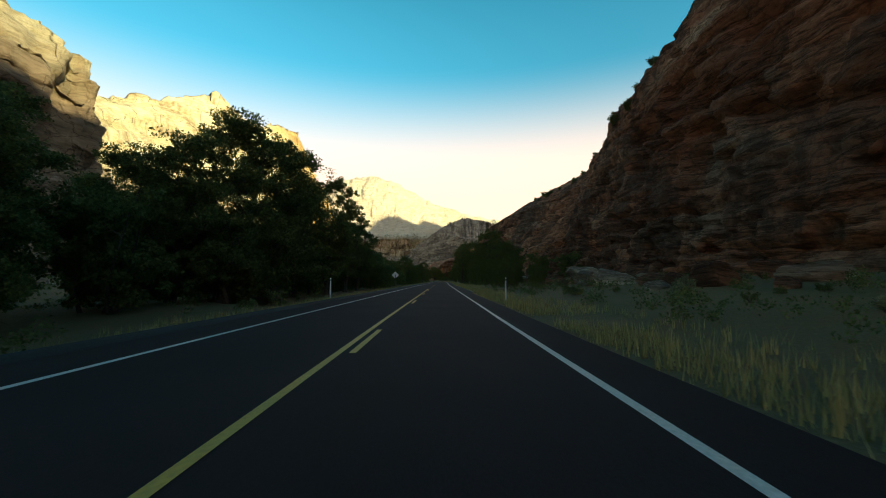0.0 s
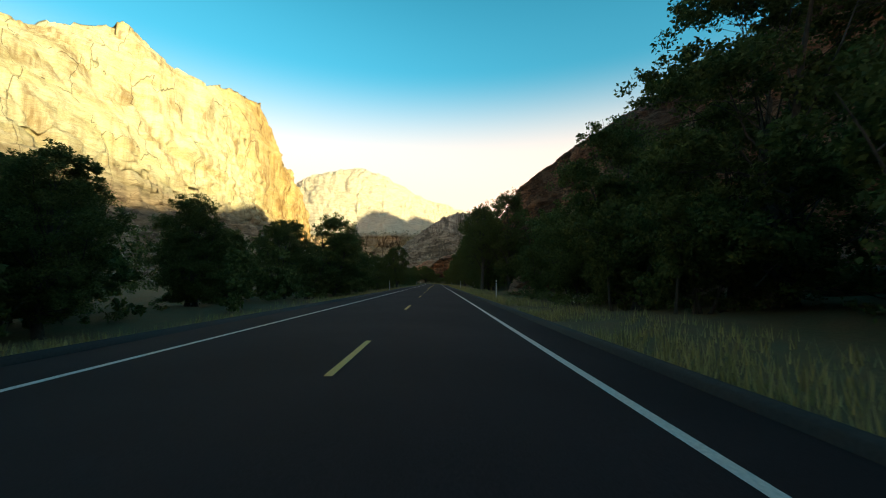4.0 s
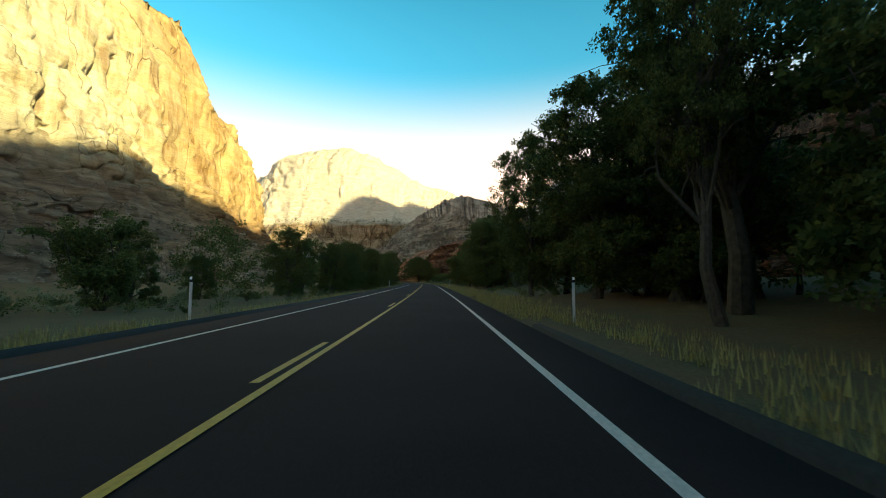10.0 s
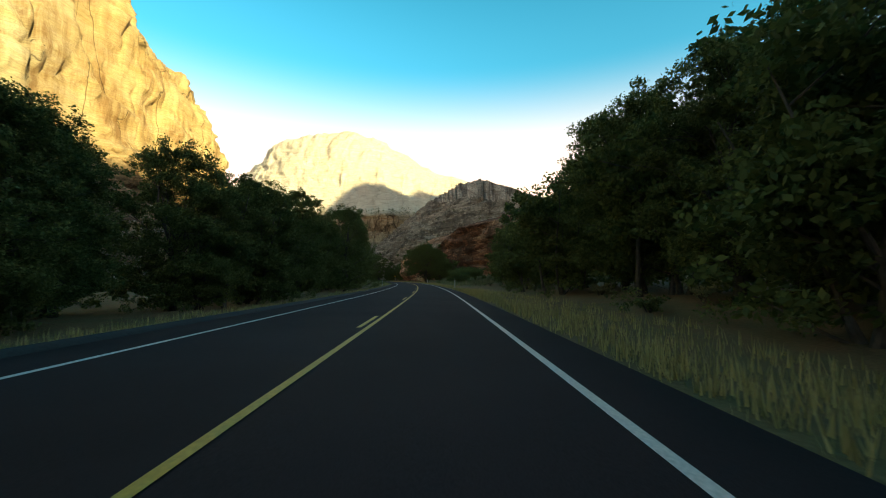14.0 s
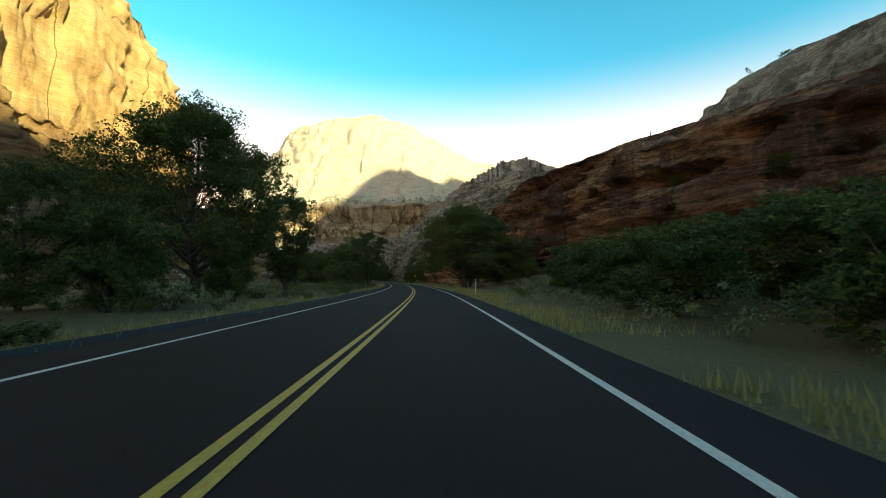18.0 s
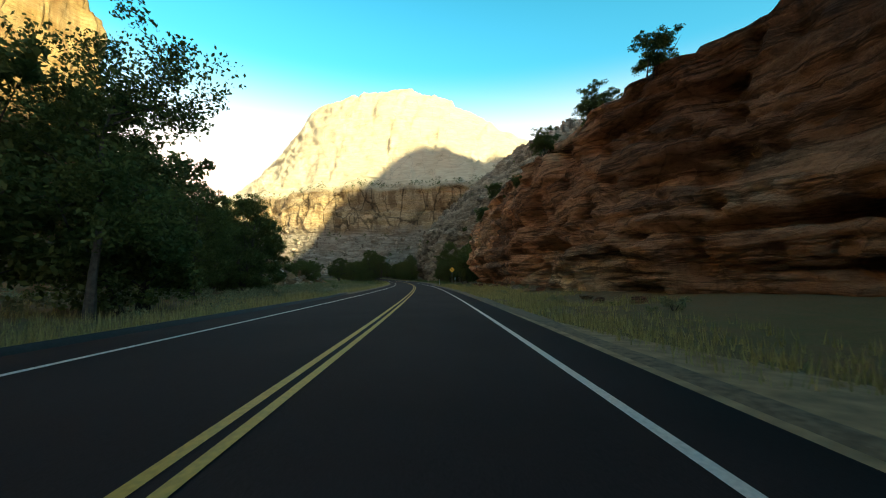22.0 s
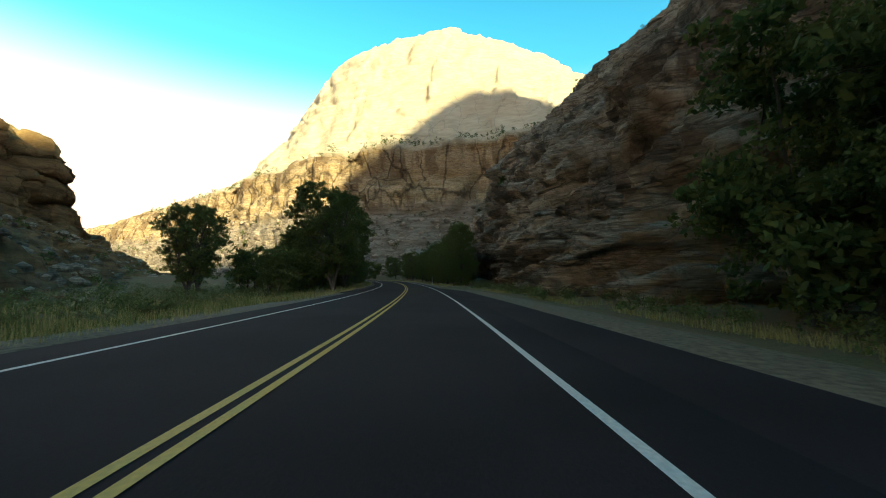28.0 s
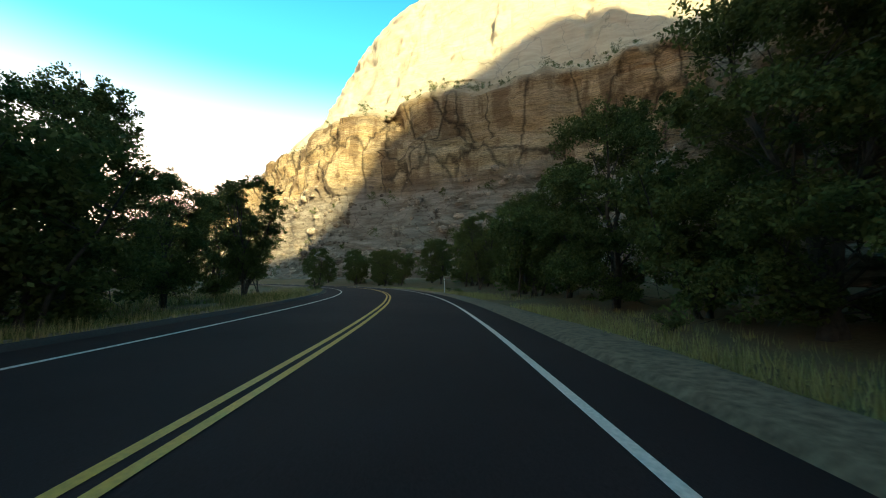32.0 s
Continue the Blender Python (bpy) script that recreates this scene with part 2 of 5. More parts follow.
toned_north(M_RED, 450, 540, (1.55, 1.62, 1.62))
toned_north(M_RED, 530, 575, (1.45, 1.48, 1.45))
above(M_ORANGE, 86, 96, 16, high=((0.68, 0.59, 0.41), (0.83, 0.76, 0.58)))
above(M_ORANGE, 44, 52, 12, low=((0.20, 0.165, 0.12), (0.46, 0.41, 0.33)))
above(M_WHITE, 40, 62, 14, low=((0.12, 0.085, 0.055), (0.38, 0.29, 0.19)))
toned_north(M_WHITE, 400, 480, (0.74, 0.59, 0.41))


def plain(name, col, rough=0.7, vary=0.25, scale=8.0, metal=0.0, spec=0.4):
    m, n, l, b = material(name, rough, spec)
    f = noise_node(n, l, mapped(n, l, (1, 1, 1)), scale, 5)
    l.new(mix(n, l, 1.0, col, ramp(n, l, f, [(0.3, (1 - vary,) * 3), (0.7, (1, 1, 1))]), "MULTIPLY"), b.inputs["Base Color"])
    b.inputs["Metallic"].default_value = metal
    bump(n, l, b, f, 0.2, 0.01)
    return m


def asphalt_material():
    m, n, l, b = material("asphalt", 0.92, 0.12)
    p = mapped(n, l, (1, 1, 1))
    big, fine = noise_node(n, l, p, 0.25, 4), noise_node(n, l, p, 60, 3)
    c = ramp(n, l, big, [(0.3, (0.025, 0.0155, 0.017)), (0.7, (0.041, 0.026, 0.0285))])
    c = mix(n, l, 0.7, c, ramp(n, l, fine, [(0.3, (0.5, 0.5, 0.5)), (0.65, (1.1, 1.1, 1.1))]), "MULTIPLY")
    l.new(c, b.inputs["Base Color"])
    bump(n, l, b, fine, 0.5, 0.01)
    return m


def ground_material():
    m, n, l, b = material("valley_soil", 0.95, 0.15)
    p = mapped(n, l, (1, 1, 1))
    big, mid, fine = noise_node(n, l, p, 0.05, 5), noise_node(n, l, p, 0.7, 5), noise_node(n, l, p, 12, 4)
    c = mix(n, l, ramp(n, l, big, [(0.42, (0, 0, 0)), (0.6, (1, 1, 1))]), (0.16, 0.115, 0.065), (0.135, 0.115, 0.055))
    c = mix(n, l, ramp(n, l, mid, [(0.4, (0, 0, 0)), (0.65, (0.8, 0.8, 0.8))]), c, (0.19, 0.12, 0.065))
    c = mix(n, l, 0.6, c, ramp(n, l, fine, [(0.3, (0.45, 0.45, 0.45)), (0.7, (1, 1, 1))]), "MULTIPLY")
    l.new(c, b.inputs["Base Color"])
    bump(n, l, b, fine, 0.7, 0.06)
    return m


def leaf_material(name, dark, light, trans=0.25):
    m, n, l, b = material(name, 0.65, 0.2)
    g = n.new("ShaderNodeNewGeometry")
    info = n.new("ShaderNodeObjectInfo")
    c = ramp(n, l, g.outputs["Random Per Island"], [(0.0, dark), (1.0, light)])
    c = mix(n, l, 0.35, c, ramp(n, l, info.outputs["Random"], [(0.0, (0.6, 0.7, 0.5)), (1.0, (1.2, 1.1, 1.0))]), "MULTIPLY")
    l.new(c, b.inputs["Base Color"])
    t = n.new("ShaderNodeBsdfTranslucent")
    l.new(c, t.inputs["Color"])
    s = n.new("ShaderNodeMixShader")
    s.inputs["Fac"].default_value = trans
    l.new(b.outputs["BSDF"], s.inputs[1]), l.new(t.outputs["BSDF"], s.inputs[2])
    l.new(s.outputs["Shader"], n["Material Output"].inputs["Surface"])
    return m


M_ASPHALT, M_SOIL = asphalt_material(), ground_material()
M_BERM = plain("berm_asphalt", (0.028, 0.027, 0.027), 0.9, 0.5, 20)
M_GRAVEL = plain("shoulder_gravel", (0.20, 0.138, 0.088), 0.95, 0.65, 6)
M_SAND = plain("turnout_sand", (0.36, 0.235, 0.13), 0.95, 0.55, 2.5)
M_WHITE_PAINT = plain("white_road_paint", (0.80, 0.67, 0.62), 0.6, 0.35, 25)
M_YELLOW_PAINT = plain("yellow_road_paint", (0.68, 0.36, 0.04), 0.6, 0.35, 25)
M_LEAF = leaf_material("cottonwood_leaves", (0.050, 0.072, 0.020), (0.138, 0.168, 0.052), 0.45)
M_SAGE = leaf_material("sagebrush_leaves", (0.11, 0.125, 0.07), (0.27, 0.27, 0.15), 0.15)
M_SHRUB = leaf_material("green_shrub_leaves", (0.055, 0.075, 0.022), (0.14, 0.16, 0.055), 0.3)
M_GRASS = leaf_material("dry_grass", (0.18, 0.16, 0.065), (0.42, 0.35, 0.15), 0.3)
M_GREEN_GRASS = leaf_material("green_meadow_grass", (0.06, 0.085, 0.02), (0.17, 0.19, 0.06), 0.3)
M_BARK = plain("cottonwood_bark", (0.085, 0.072, 0.058), 0.95, 0.6, 6)

# ---- the line of the road ----
PATH_S = np.array([(p[1], p[2], p[3] - 1.19) for p in PATH])
SHIFT_T = [0, 2.5, 6, 9, 11.5, 14.5, 17.5, 20, 22.3, 25.3, 28.5, 30.2, 32]
SHIFT = [1.86, 1.95, 1.78, 1.42, 1.4, 1.62, 1.95, 1.85, 1.74, 1.62, 1.45, 1.38, 1.42]


def road_line():
    pts, d = [], PATH_S[1] - PATH_S[0]
    d = d / np.linalg.norm(d)
    for k in range(8, 0, -1):
        pts.append(PATH_S[0] - d * 11 * k)
    pts += list(PATH_S)
    a = math.atan2(PATH_S[-1][1] - PATH_S[-2][1], PATH_S[-1][0] - PATH_S[-2][0])
    p = PATH_S[-1].copy()
    for k in range(1, 16):
        a += 0.022 + 0.08 * min(max(k - 1, 0) / 5, 1)
        p = p + 10 * np.array([math.cos(a), math.sin(a), 0.02])
        pts.append(p.copy())
    pts = np.array(pts)
    s = np.concatenate([[0], np.cumsum(np.linalg.norm(np.diff(pts[:, :2], axis=0), axis=1))])
    ds = np.arange(0, s[-1], 1.5)
    line = np.stack([np.interp(ds, s, pts[:, k]) for k in range(3)], 1)
    for _ in range(6):
        line[1:-1] = (line[:-2] + 2 * line[1:-1] + line[2:]) / 4
    t_of = np.interp(ds, s[8:8 + len(PATH)] + 6, [p[0] for p in PATH])
    shift = np.interp(t_of, SHIFT_T, SHIFT) - 1.75
    for _ in range(40):
        shift[1:-1] = (shift[:-2] + 2 * shift[1:-1] + shift[2:]) / 4
    tan = np.gradient(line[:, :2], axis=0)
    tan /= np.linalg.norm(tan, axis=1)[:, None]
    side = np.stack([tan[:, 1], -tan[:, 0]], 1)
    line[:, :2] += side * shift[:, None]
    return ds, line, side


ROAD_S, ROAD, SIDE = road_line()
# the road's origin in s is 88 m before the start


def at_road(s, u, z=0.0):
    """The place s metres along the road from the start and u metres to its right."""
    q = np.clip((s + 88.0) / 1.5, 0, len(ROAD) - 1.001)
    i = int(q)
    f = q - i
    p = ROAD[i] * (1 - f) + ROAD[i + 1] * f
    d = SIDE[i] * (1 - f) + SIDE[i + 1] * f
    return Vector((p[0] + d[0] * u, p[1] + d[1] * u, p[2] + z))


def road_uv(x, y):
    """For arrays of places: metres to the right of the road's line, the road's height and the metres along it."""
    u, zr, along = np.empty(len(x)), np.empty(len(x)), np.empty(len(x))
    for a in range(0, len(x), 4000):
        xs, ys = x[a:a + 4000, None], y[a:a + 4000, None]
        d2 = (xs - ROAD[None, :, 0]) ** 2 + (ys - ROAD[None, :, 1]) ** 2
        k = d2.argmin(1)
        dx, dy = x[a:a + 4000] - ROAD[k, 0], y[a:a + 4000] - ROAD[k, 1]
        sgn = np.sign(dx * SIDE[k, 0] + dy * SIDE[k, 1])
        u[a:a + 4000], zr[a:a + 4000] = sgn * np.sqrt(d2[np.arange(len(k)), k]), ROAD[k, 2]
        along[a:a + 4000] = k * 1.5 - 88
    return u, zr, along


def ground_height(x, y):
    u, zr, s = road_uv(x, y)
    w = np.abs(u + 1.65)
    p = np.stack([x * 0.09, y * 0.09, 0 * x], 1)
    level = np.where((u > 0) & (s > 584) & (s < 680), 9.6, np.where((u > 0) & (s > 447) & (s < 505), 12.0, 5.6))
    off = np.clip((w - level) / 3, 0, 1)
    dip = np.where(u < 0, -0.35, -0.1) * off
    rise = np.where(u > 0, np.clip((u - 9) / 16, 0, 1.2) * 1.6, np.clip((-u - 26) / 40, 0, 1) * 1.2)
    rough = fbm(p, 4, 3) * 0.28 * off + vnoise(p * 12, 9) * 0.05 * off
    keep = np.clip((w - 200) / 300, 0, 1)
    return zr * (1 - keep) - 0.14 + dip + rise + rough


def ground_at(x, y):
    return float(ground_height(np.array([x]), np.array([y]))[0])


def widen(k):
    """The west lane grows wider towards the bends."""
    f = min(max((k * 1.5 - 88 - 240) / 200, 0), 1)
    return 0.5 * f * f * (3 - 2 * f)


def strip(name, s0, s1, section, mat, parent=None, wear=0.0, taper=0):
    """A band along the road: section lists (u, z) from left to right; ends and underside closed by the lowest points."""
    i0, i1 = max(0, int((s0 + 88) / 1.5)), min(len(ROAD) - 1, int((s1 + 88) / 1.5))
    idx = np.arange(i0, i1 + 1)
    rows = []
    for k in idx:
        shrink = min(1.0, (k - i0 + 0.2) / taper, (i1 - k + 0.2) / taper) if taper else 1.0
        j = 2 * wear * vnoise(np.array([[k * 0.33, 0.5, 3.3], [k * 0.41, 7.5, 1.2]]), 61) if wear else (0, 0)
        for c, (u, z) in enumerate(section):
            uu = u + (j[0] if c == 0 else j[1] if c == len(section) - 1 else 0)
            uu = section[0][0] + (uu - section[0][0]) * shrink - (widen(k) if u < -3 else 0)
            rows.append((ROAD[k, 0] + SIDE[k, 0] * uu, ROAD[k, 1] + SIDE[k, 1] * uu, ROAD[k, 2] + z))
    return mesh_np(name, rows, grid_faces(len(idx), len(section)), mat, parent)


# ---- rock walls ----
def hashed(a, b, seed):
    return lattice(a.astype(np.int64), b.astype(np.int64), np.zeros(len(a), np.int64), seed)


def blocks_of(along, z, width, seed):
    """Stepped blocks: offsets in -1..1 that jump at wandering joints, and the distance to the nearest upright joint."""
    p = np.stack([along * 0.02, z * 0.9 / width, 0 * z], 1)
    a = along / width + 0.35 * vnoise(p, seed)
    cell = np.floor(a)
    f = a - cell
    tall = z / (width * 1.7) + 3.0 * hashed(cell, 0 * cell, seed + 1) + 0.12 * vnoise(p * 4, seed + 2)
    edge = np.minimum(f, 1 - f) * width
    soft = np.clip(edge / (0.07 * width), 0, 1)
    return hashed(cell, np.floor(tall), seed + 3) * soft, edge, cell + (f > 0.5)


def billow(p, scale, seed):
    return np.abs(vnoise(p * np.array(scale), seed)) * 2 - 0.55


def loft(name, stations, mat, step, seed, lean=(1.0, 0.0), strata=1.0, ledges=1.0, dip=0.0, blocks=(), swell=(), pits=(), cuts=(), slots=0.0, flat_keep=0.2, beds=(), terrace=()):
    """A rock wall lofted through stations: (x, y, profile of (inset, z)). Layers, joints, blocks and hollows are cut into it."""
    st = np.array([[(x + lean[0] * i, y + lean[1] * i, z) for i, z in prof] for x, y, prof in stations], float)
    base = st[:, 2, :2]
    s = np.concatenate([[0], np.cumsum(np.linalg.norm(np.diff(base, axis=0), axis=1))])
    along = np.arange(0, s[-1], step[0])
    k = np.clip(np.searchsorted(s, along, "right") - 1, 0, len(s) - 2)
    f = (along - s[k]) / (s[k + 1] - s[k])
    f = f * f * (3 - 2 * f) * 0.6 + f * 0.4
    prof = st[k] * (1 - f)[:, None, None] + st[k + 1] * f[:, None, None]
    seg = np.linalg.norm(np.diff(prof, axis=1), axis=2).mean(0)
    grid = []
    for j, length in enumerate(seg):
        m = max(2, int(length / step[1] / (1.0 if j < len(seg) - 2 else 2.0)))
        for q in np.arange(m) / m:
            grid.append(prof[:, j] * (1 - q) + prof[:, j + 1] * q)
    grid.append(prof[:, -1])
    g = np.stack(grid, 1)
    rows, cols = g.shape[:2]
    for high, amount, top in terrace:
        flat = g.reshape(-1, 3)
        wave = flat[:, 2] + 1.6 * high * vnoise(flat * np.array([0.03, 0.03, 0.02]), seed + 50) + 0.35 * high * vnoise(flat * 0.13, seed + 51)
        part_up = wave / high - np.floor(wave / high)
        drop = amount * high * (part_up - np.clip((part_up - 0.55) / 0.35, 0, 1)) * np.clip((top - flat[:, 2]) / 8, 0, 1) * np.clip(flat[:, 2] / 4, 0, 1)
        g[:, :, 2] -= drop.reshape(rows, cols)
    du, dv = np.gradient(g, axis=0), np.gradient(g, axis=1)
    nrm = np.cross(dv, du)
    nrm /= np.linalg.norm(nrm, axis=2)[:, :, None] + 1e-9
    if (nrm.reshape(-1, 3) @ np.array([lean[0], lean[1], 0.0])).mean() > 0:
        nrm = -nrm
    p, n = g.reshape(-1, 3), nrm.reshape(-1, 3)
    run = np.repeat(along, cols)
    steep = np.clip(1.3 - np.abs(n[:, 2]) * 1.25, flat_keep, 1)
    warp = p[:, 2] + 1.3 * vnoise(p * 0.035, seed) * strata + dip * run
    q = np.column_stack([p[:, 0], p[:, 1], warp])
    r = np.random.default_rng(seed)
    edges = np.cumsum(r.uniform(0.35, 2.0, 900) * strata) + min(warp.min(), 0) - 5
    lay = np.clip(np.searchsorted(edges, warp), 1, 899)
    frac = np.clip((warp - edges[lay - 1]) / (edges[lay] - edges[lay - 1]), 0, 1)
    hard = r.uniform(-1, 1, 902)[lay]
    fade = 0.5 + 0.5 * vnoise(np.stack([p[:, 0] * 0.06, p[:, 1] * 0.06, lay * 0.9], 1), seed + 5)
    d = ledges * strata * (hard * fade + 0.35 * (1 - (2 * frac - 1) ** 6))
    for lo, hi, depth, notch, wave in beds:
        lift = p[:, 2] + dip * run + wave * vnoise(np.stack([run * 0.05, 0 * run, p[:, 2] * 0.05], 1), seed + 31)
        tops = np.cumsum(r.uniform(lo, hi, 300)) + min(lift.min(), 0) - 3
        at = np.clip(np.searchsorted(tops, lift), 1, 299)
        up = (lift - tops[at - 1]) / (tops[at] - tops[at - 1])
        here = np.clip(0.75 + 0.9 * vnoise(np.stack([run * 0.07, at * 3.7, 0 * run], 1), seed + 32), 0, 1.3)
        d += depth * r.uniform(-1, 1, 302)[at] * np.clip(here + 0.2, 0, 1)
        d += notch * here * (0.25 * np.sin(np.clip(up, 0, 1) * 3.14) - (1 - np.clip(up / 0.24, 0, 1)) ** 0.7)
    for width, depth in blocks:
        off, edge, joint = blocks_of(run, p[:, 2], width, seed + int(width * 7))
        d += off * depth
        if slots and width == blocks[0][0]:
            chosen = hashed(joint, 0 * joint, seed + 77) > 0.05
            reach = np.clip((p[:, 2] - 48) / 14, 0, 1) * np.clip(0.5 + 1.6 * vnoise(np.stack([joint * 1.7, p[:, 2] * 0.03, 0 * run], 1), seed + 78), 0, 1)
            d -= slots * np.clip(1.25 - edge / 1.9, 0, 1) * chosen * reach
    for scale, depth in swell:
        d += depth * billow(q, scale, seed + int(scale[0] * 1000))
    d = d * steep + 0.12 * vnoise(p * 1.7, seed + 9)
    for scale, level, depth in pits:
        d -= depth * np.clip((vnoise(q * np.array(scale), seed + int(scale[0] * 500)) - level) * 4, 0, 1) * steep
    for y0, z0, z1, wide, slope in cuts:
        off = np.abs(p[:, 1] - y0 - slope * (p[:, 2] - z0) - 0.8 * vnoise(p * 0.12, seed + 90)) / wide
        d -= 12.0 * np.clip(1.6 - off, 0, 1) * np.clip((p[:, 2] - z0) / 3, 0, 1) * np.clip((z1 - p[:, 2]) / 3, 0, 1)
    out = p + n * d[:, None]
    shell = out.reshape(rows, cols, 3)
    back = shell[:, -1:] + np.array([lean[0], lean[1], 0.0]) * 8
    back[:, :, 2] = -2
    whole = np.concatenate([shell, back], 1)
    return mesh_np(name, whole.reshape(-1, 3), grid_faces(rows, cols + 1), mat), shell


RIGHT = [
    (27, -70, [(0, -1), (4, 12), (7, 26), (11, 42), (30, 50), (80, 58)]),
    (27, 20, [(0, -1), (3, 12), (6, 26), (9, 42), (26, 50), (80, 58)]),
    (26, 50, [(0, 0), (2, 11), (4, 24), (8, 39), (22, 48), (80, 58)]),
    (26, 85, [(0, 0), (3, 12), (6, 24), (12, 36), (25, 47), (80, 58)]),
    (24, 112, [(0, 0), (5, 11), (10, 18), (16, 28), (28, 42), (80, 55)]),
    (22, 135, [(0, 0), (4, 10), (9, 19), (16, 29), (32, 40), (80, 52)]),
    (18, 160, [(0, -1), (2, 9), (4, 17), (8, 26), (25, 36), (80, 48)]),
    (15, 188, [(0, -1), (1, 8), (2, 16), (6, 24), (20, 32), (80, 46)]),
    (20, 215, [(0, -1), (2, 7), (4, 15), (8, 22), (24, 30), (80, 44)]),
    (30, 250, [(0, -1), (2, 8), (5, 15), (9, 23), (26, 33), (80, 46)]),
    (48, 305, [(0, 0), (3, 9), (6, 17), (10, 28), (18, 37), (70, 55)]),
    (58, 350, [(0, 0), (3, 12), (8, 22), (13, 32), (25, 42), (90, 75)]),
    (50, 400, [(0, 0), (2, 9), (3, 19), (8, 22), (25, 28), (90, 45)]),
    (33, 437, [(0, -1), (1, 9), (2, 20), (6, 23), (22, 27), (90, 40)]),
    (18, 462, [(0, -1), (0, 9), (0.5, 21), (5, 24), (24, 27), (85, 40)]),
    (6, 489, [(1.2, -1), (0.8, 1.5), (-0.4, 3.5), (0.6, 24), (28, 32), (95, 45)]),
    (-6, 507, [(1.4, -1), (1, 1.5), (-0.4, 3.4), (1.5, 14.8), (20, 24), (100, 42)]),
    (-13, 520, [(1.6, -1), (1.1, 1.4), (-0.3, 3.2), (1.5, 15.5), (24, 25), (90, 42)]),
    (-17, 535, [(1.6, -1), (1.1, 1.4), (-0.3, 3.2), (1.5, 15.5), (14, 23), (80, 40)]),
    (-21, 555, [(1.6, -1), (1.2, 1.5), (-0.3, 3.2), (2, 17), (14, 26), (80, 40)]),
    (-26.5, 573, [(1.6, -1), (1.2, 1.5), (-0.3, 3.2), (1.5, 14.5), (12, 22), (80, 40)]),
    (-29, 585, [(3.4, -1), (2.8, 1.6), (-0.2, 4.4), (1.0, 13.5), (9, 20), (80, 40)]),
    (-17, 595, [(0, -1), (1, 6), (3, 11), (7, 16), (20, 24), (80, 55)]),
    (-14, 610, [(0, -1), (3, 7), (8, 13), (15, 19), (30, 28), (80, 55)]),
]
RIGHT_FAR = [
    (-14, 600, [(0, -1), (3, 7), (8, 13), (15, 19), (30, 28), (80, 55)]),
    (-34, 622, [(0, -1), (2, 7), (6, 13), (11, 20), (26, 32), (80, 62)]),
    (-52, 645, [(0, -1), (3, 7), (8, 14), (13, 23), (30, 38), (80, 70)]),
    (-59, 670, [(3, -1), (2, 3), (1, 6), (9, 22), (28, 41), (80, 75)]),
    (-69, 697, [(3.5, -1), (2.5, 3.5), (-0.5, 7), (4, 25), (22, 42), (70, 75)]),
    (-79, 732, [(0, 0), (1.5, 10), (4, 22), (10, 36), (26, 50), (64, 83)]),
    (-82, 760, [(0, 1), (3, 14), (8, 26), (16, 40), (40, 60), (100, 108)]),
    (-78, 790, [(0, 2), (4, 18), (8, 32), (12, 44), (40, 74), (120, 120)]),
    (-60, 820, [(0, 3), (5, 20), (12, 36), (20, 52), (60, 92), (115, 126)]),
    (-35, 850, [(0, 3), (5, 20), (12, 36), (20, 52), (60, 90), (120, 126)]),
    (0, 890, [(0, 3), (5, 20), (12, 36), (20, 50), (60, 86), (130, 122)]),
    (70, 925, [(0, 3), (5, 20), (12, 36), (20, 50), (60, 86), (130, 118)]),
]
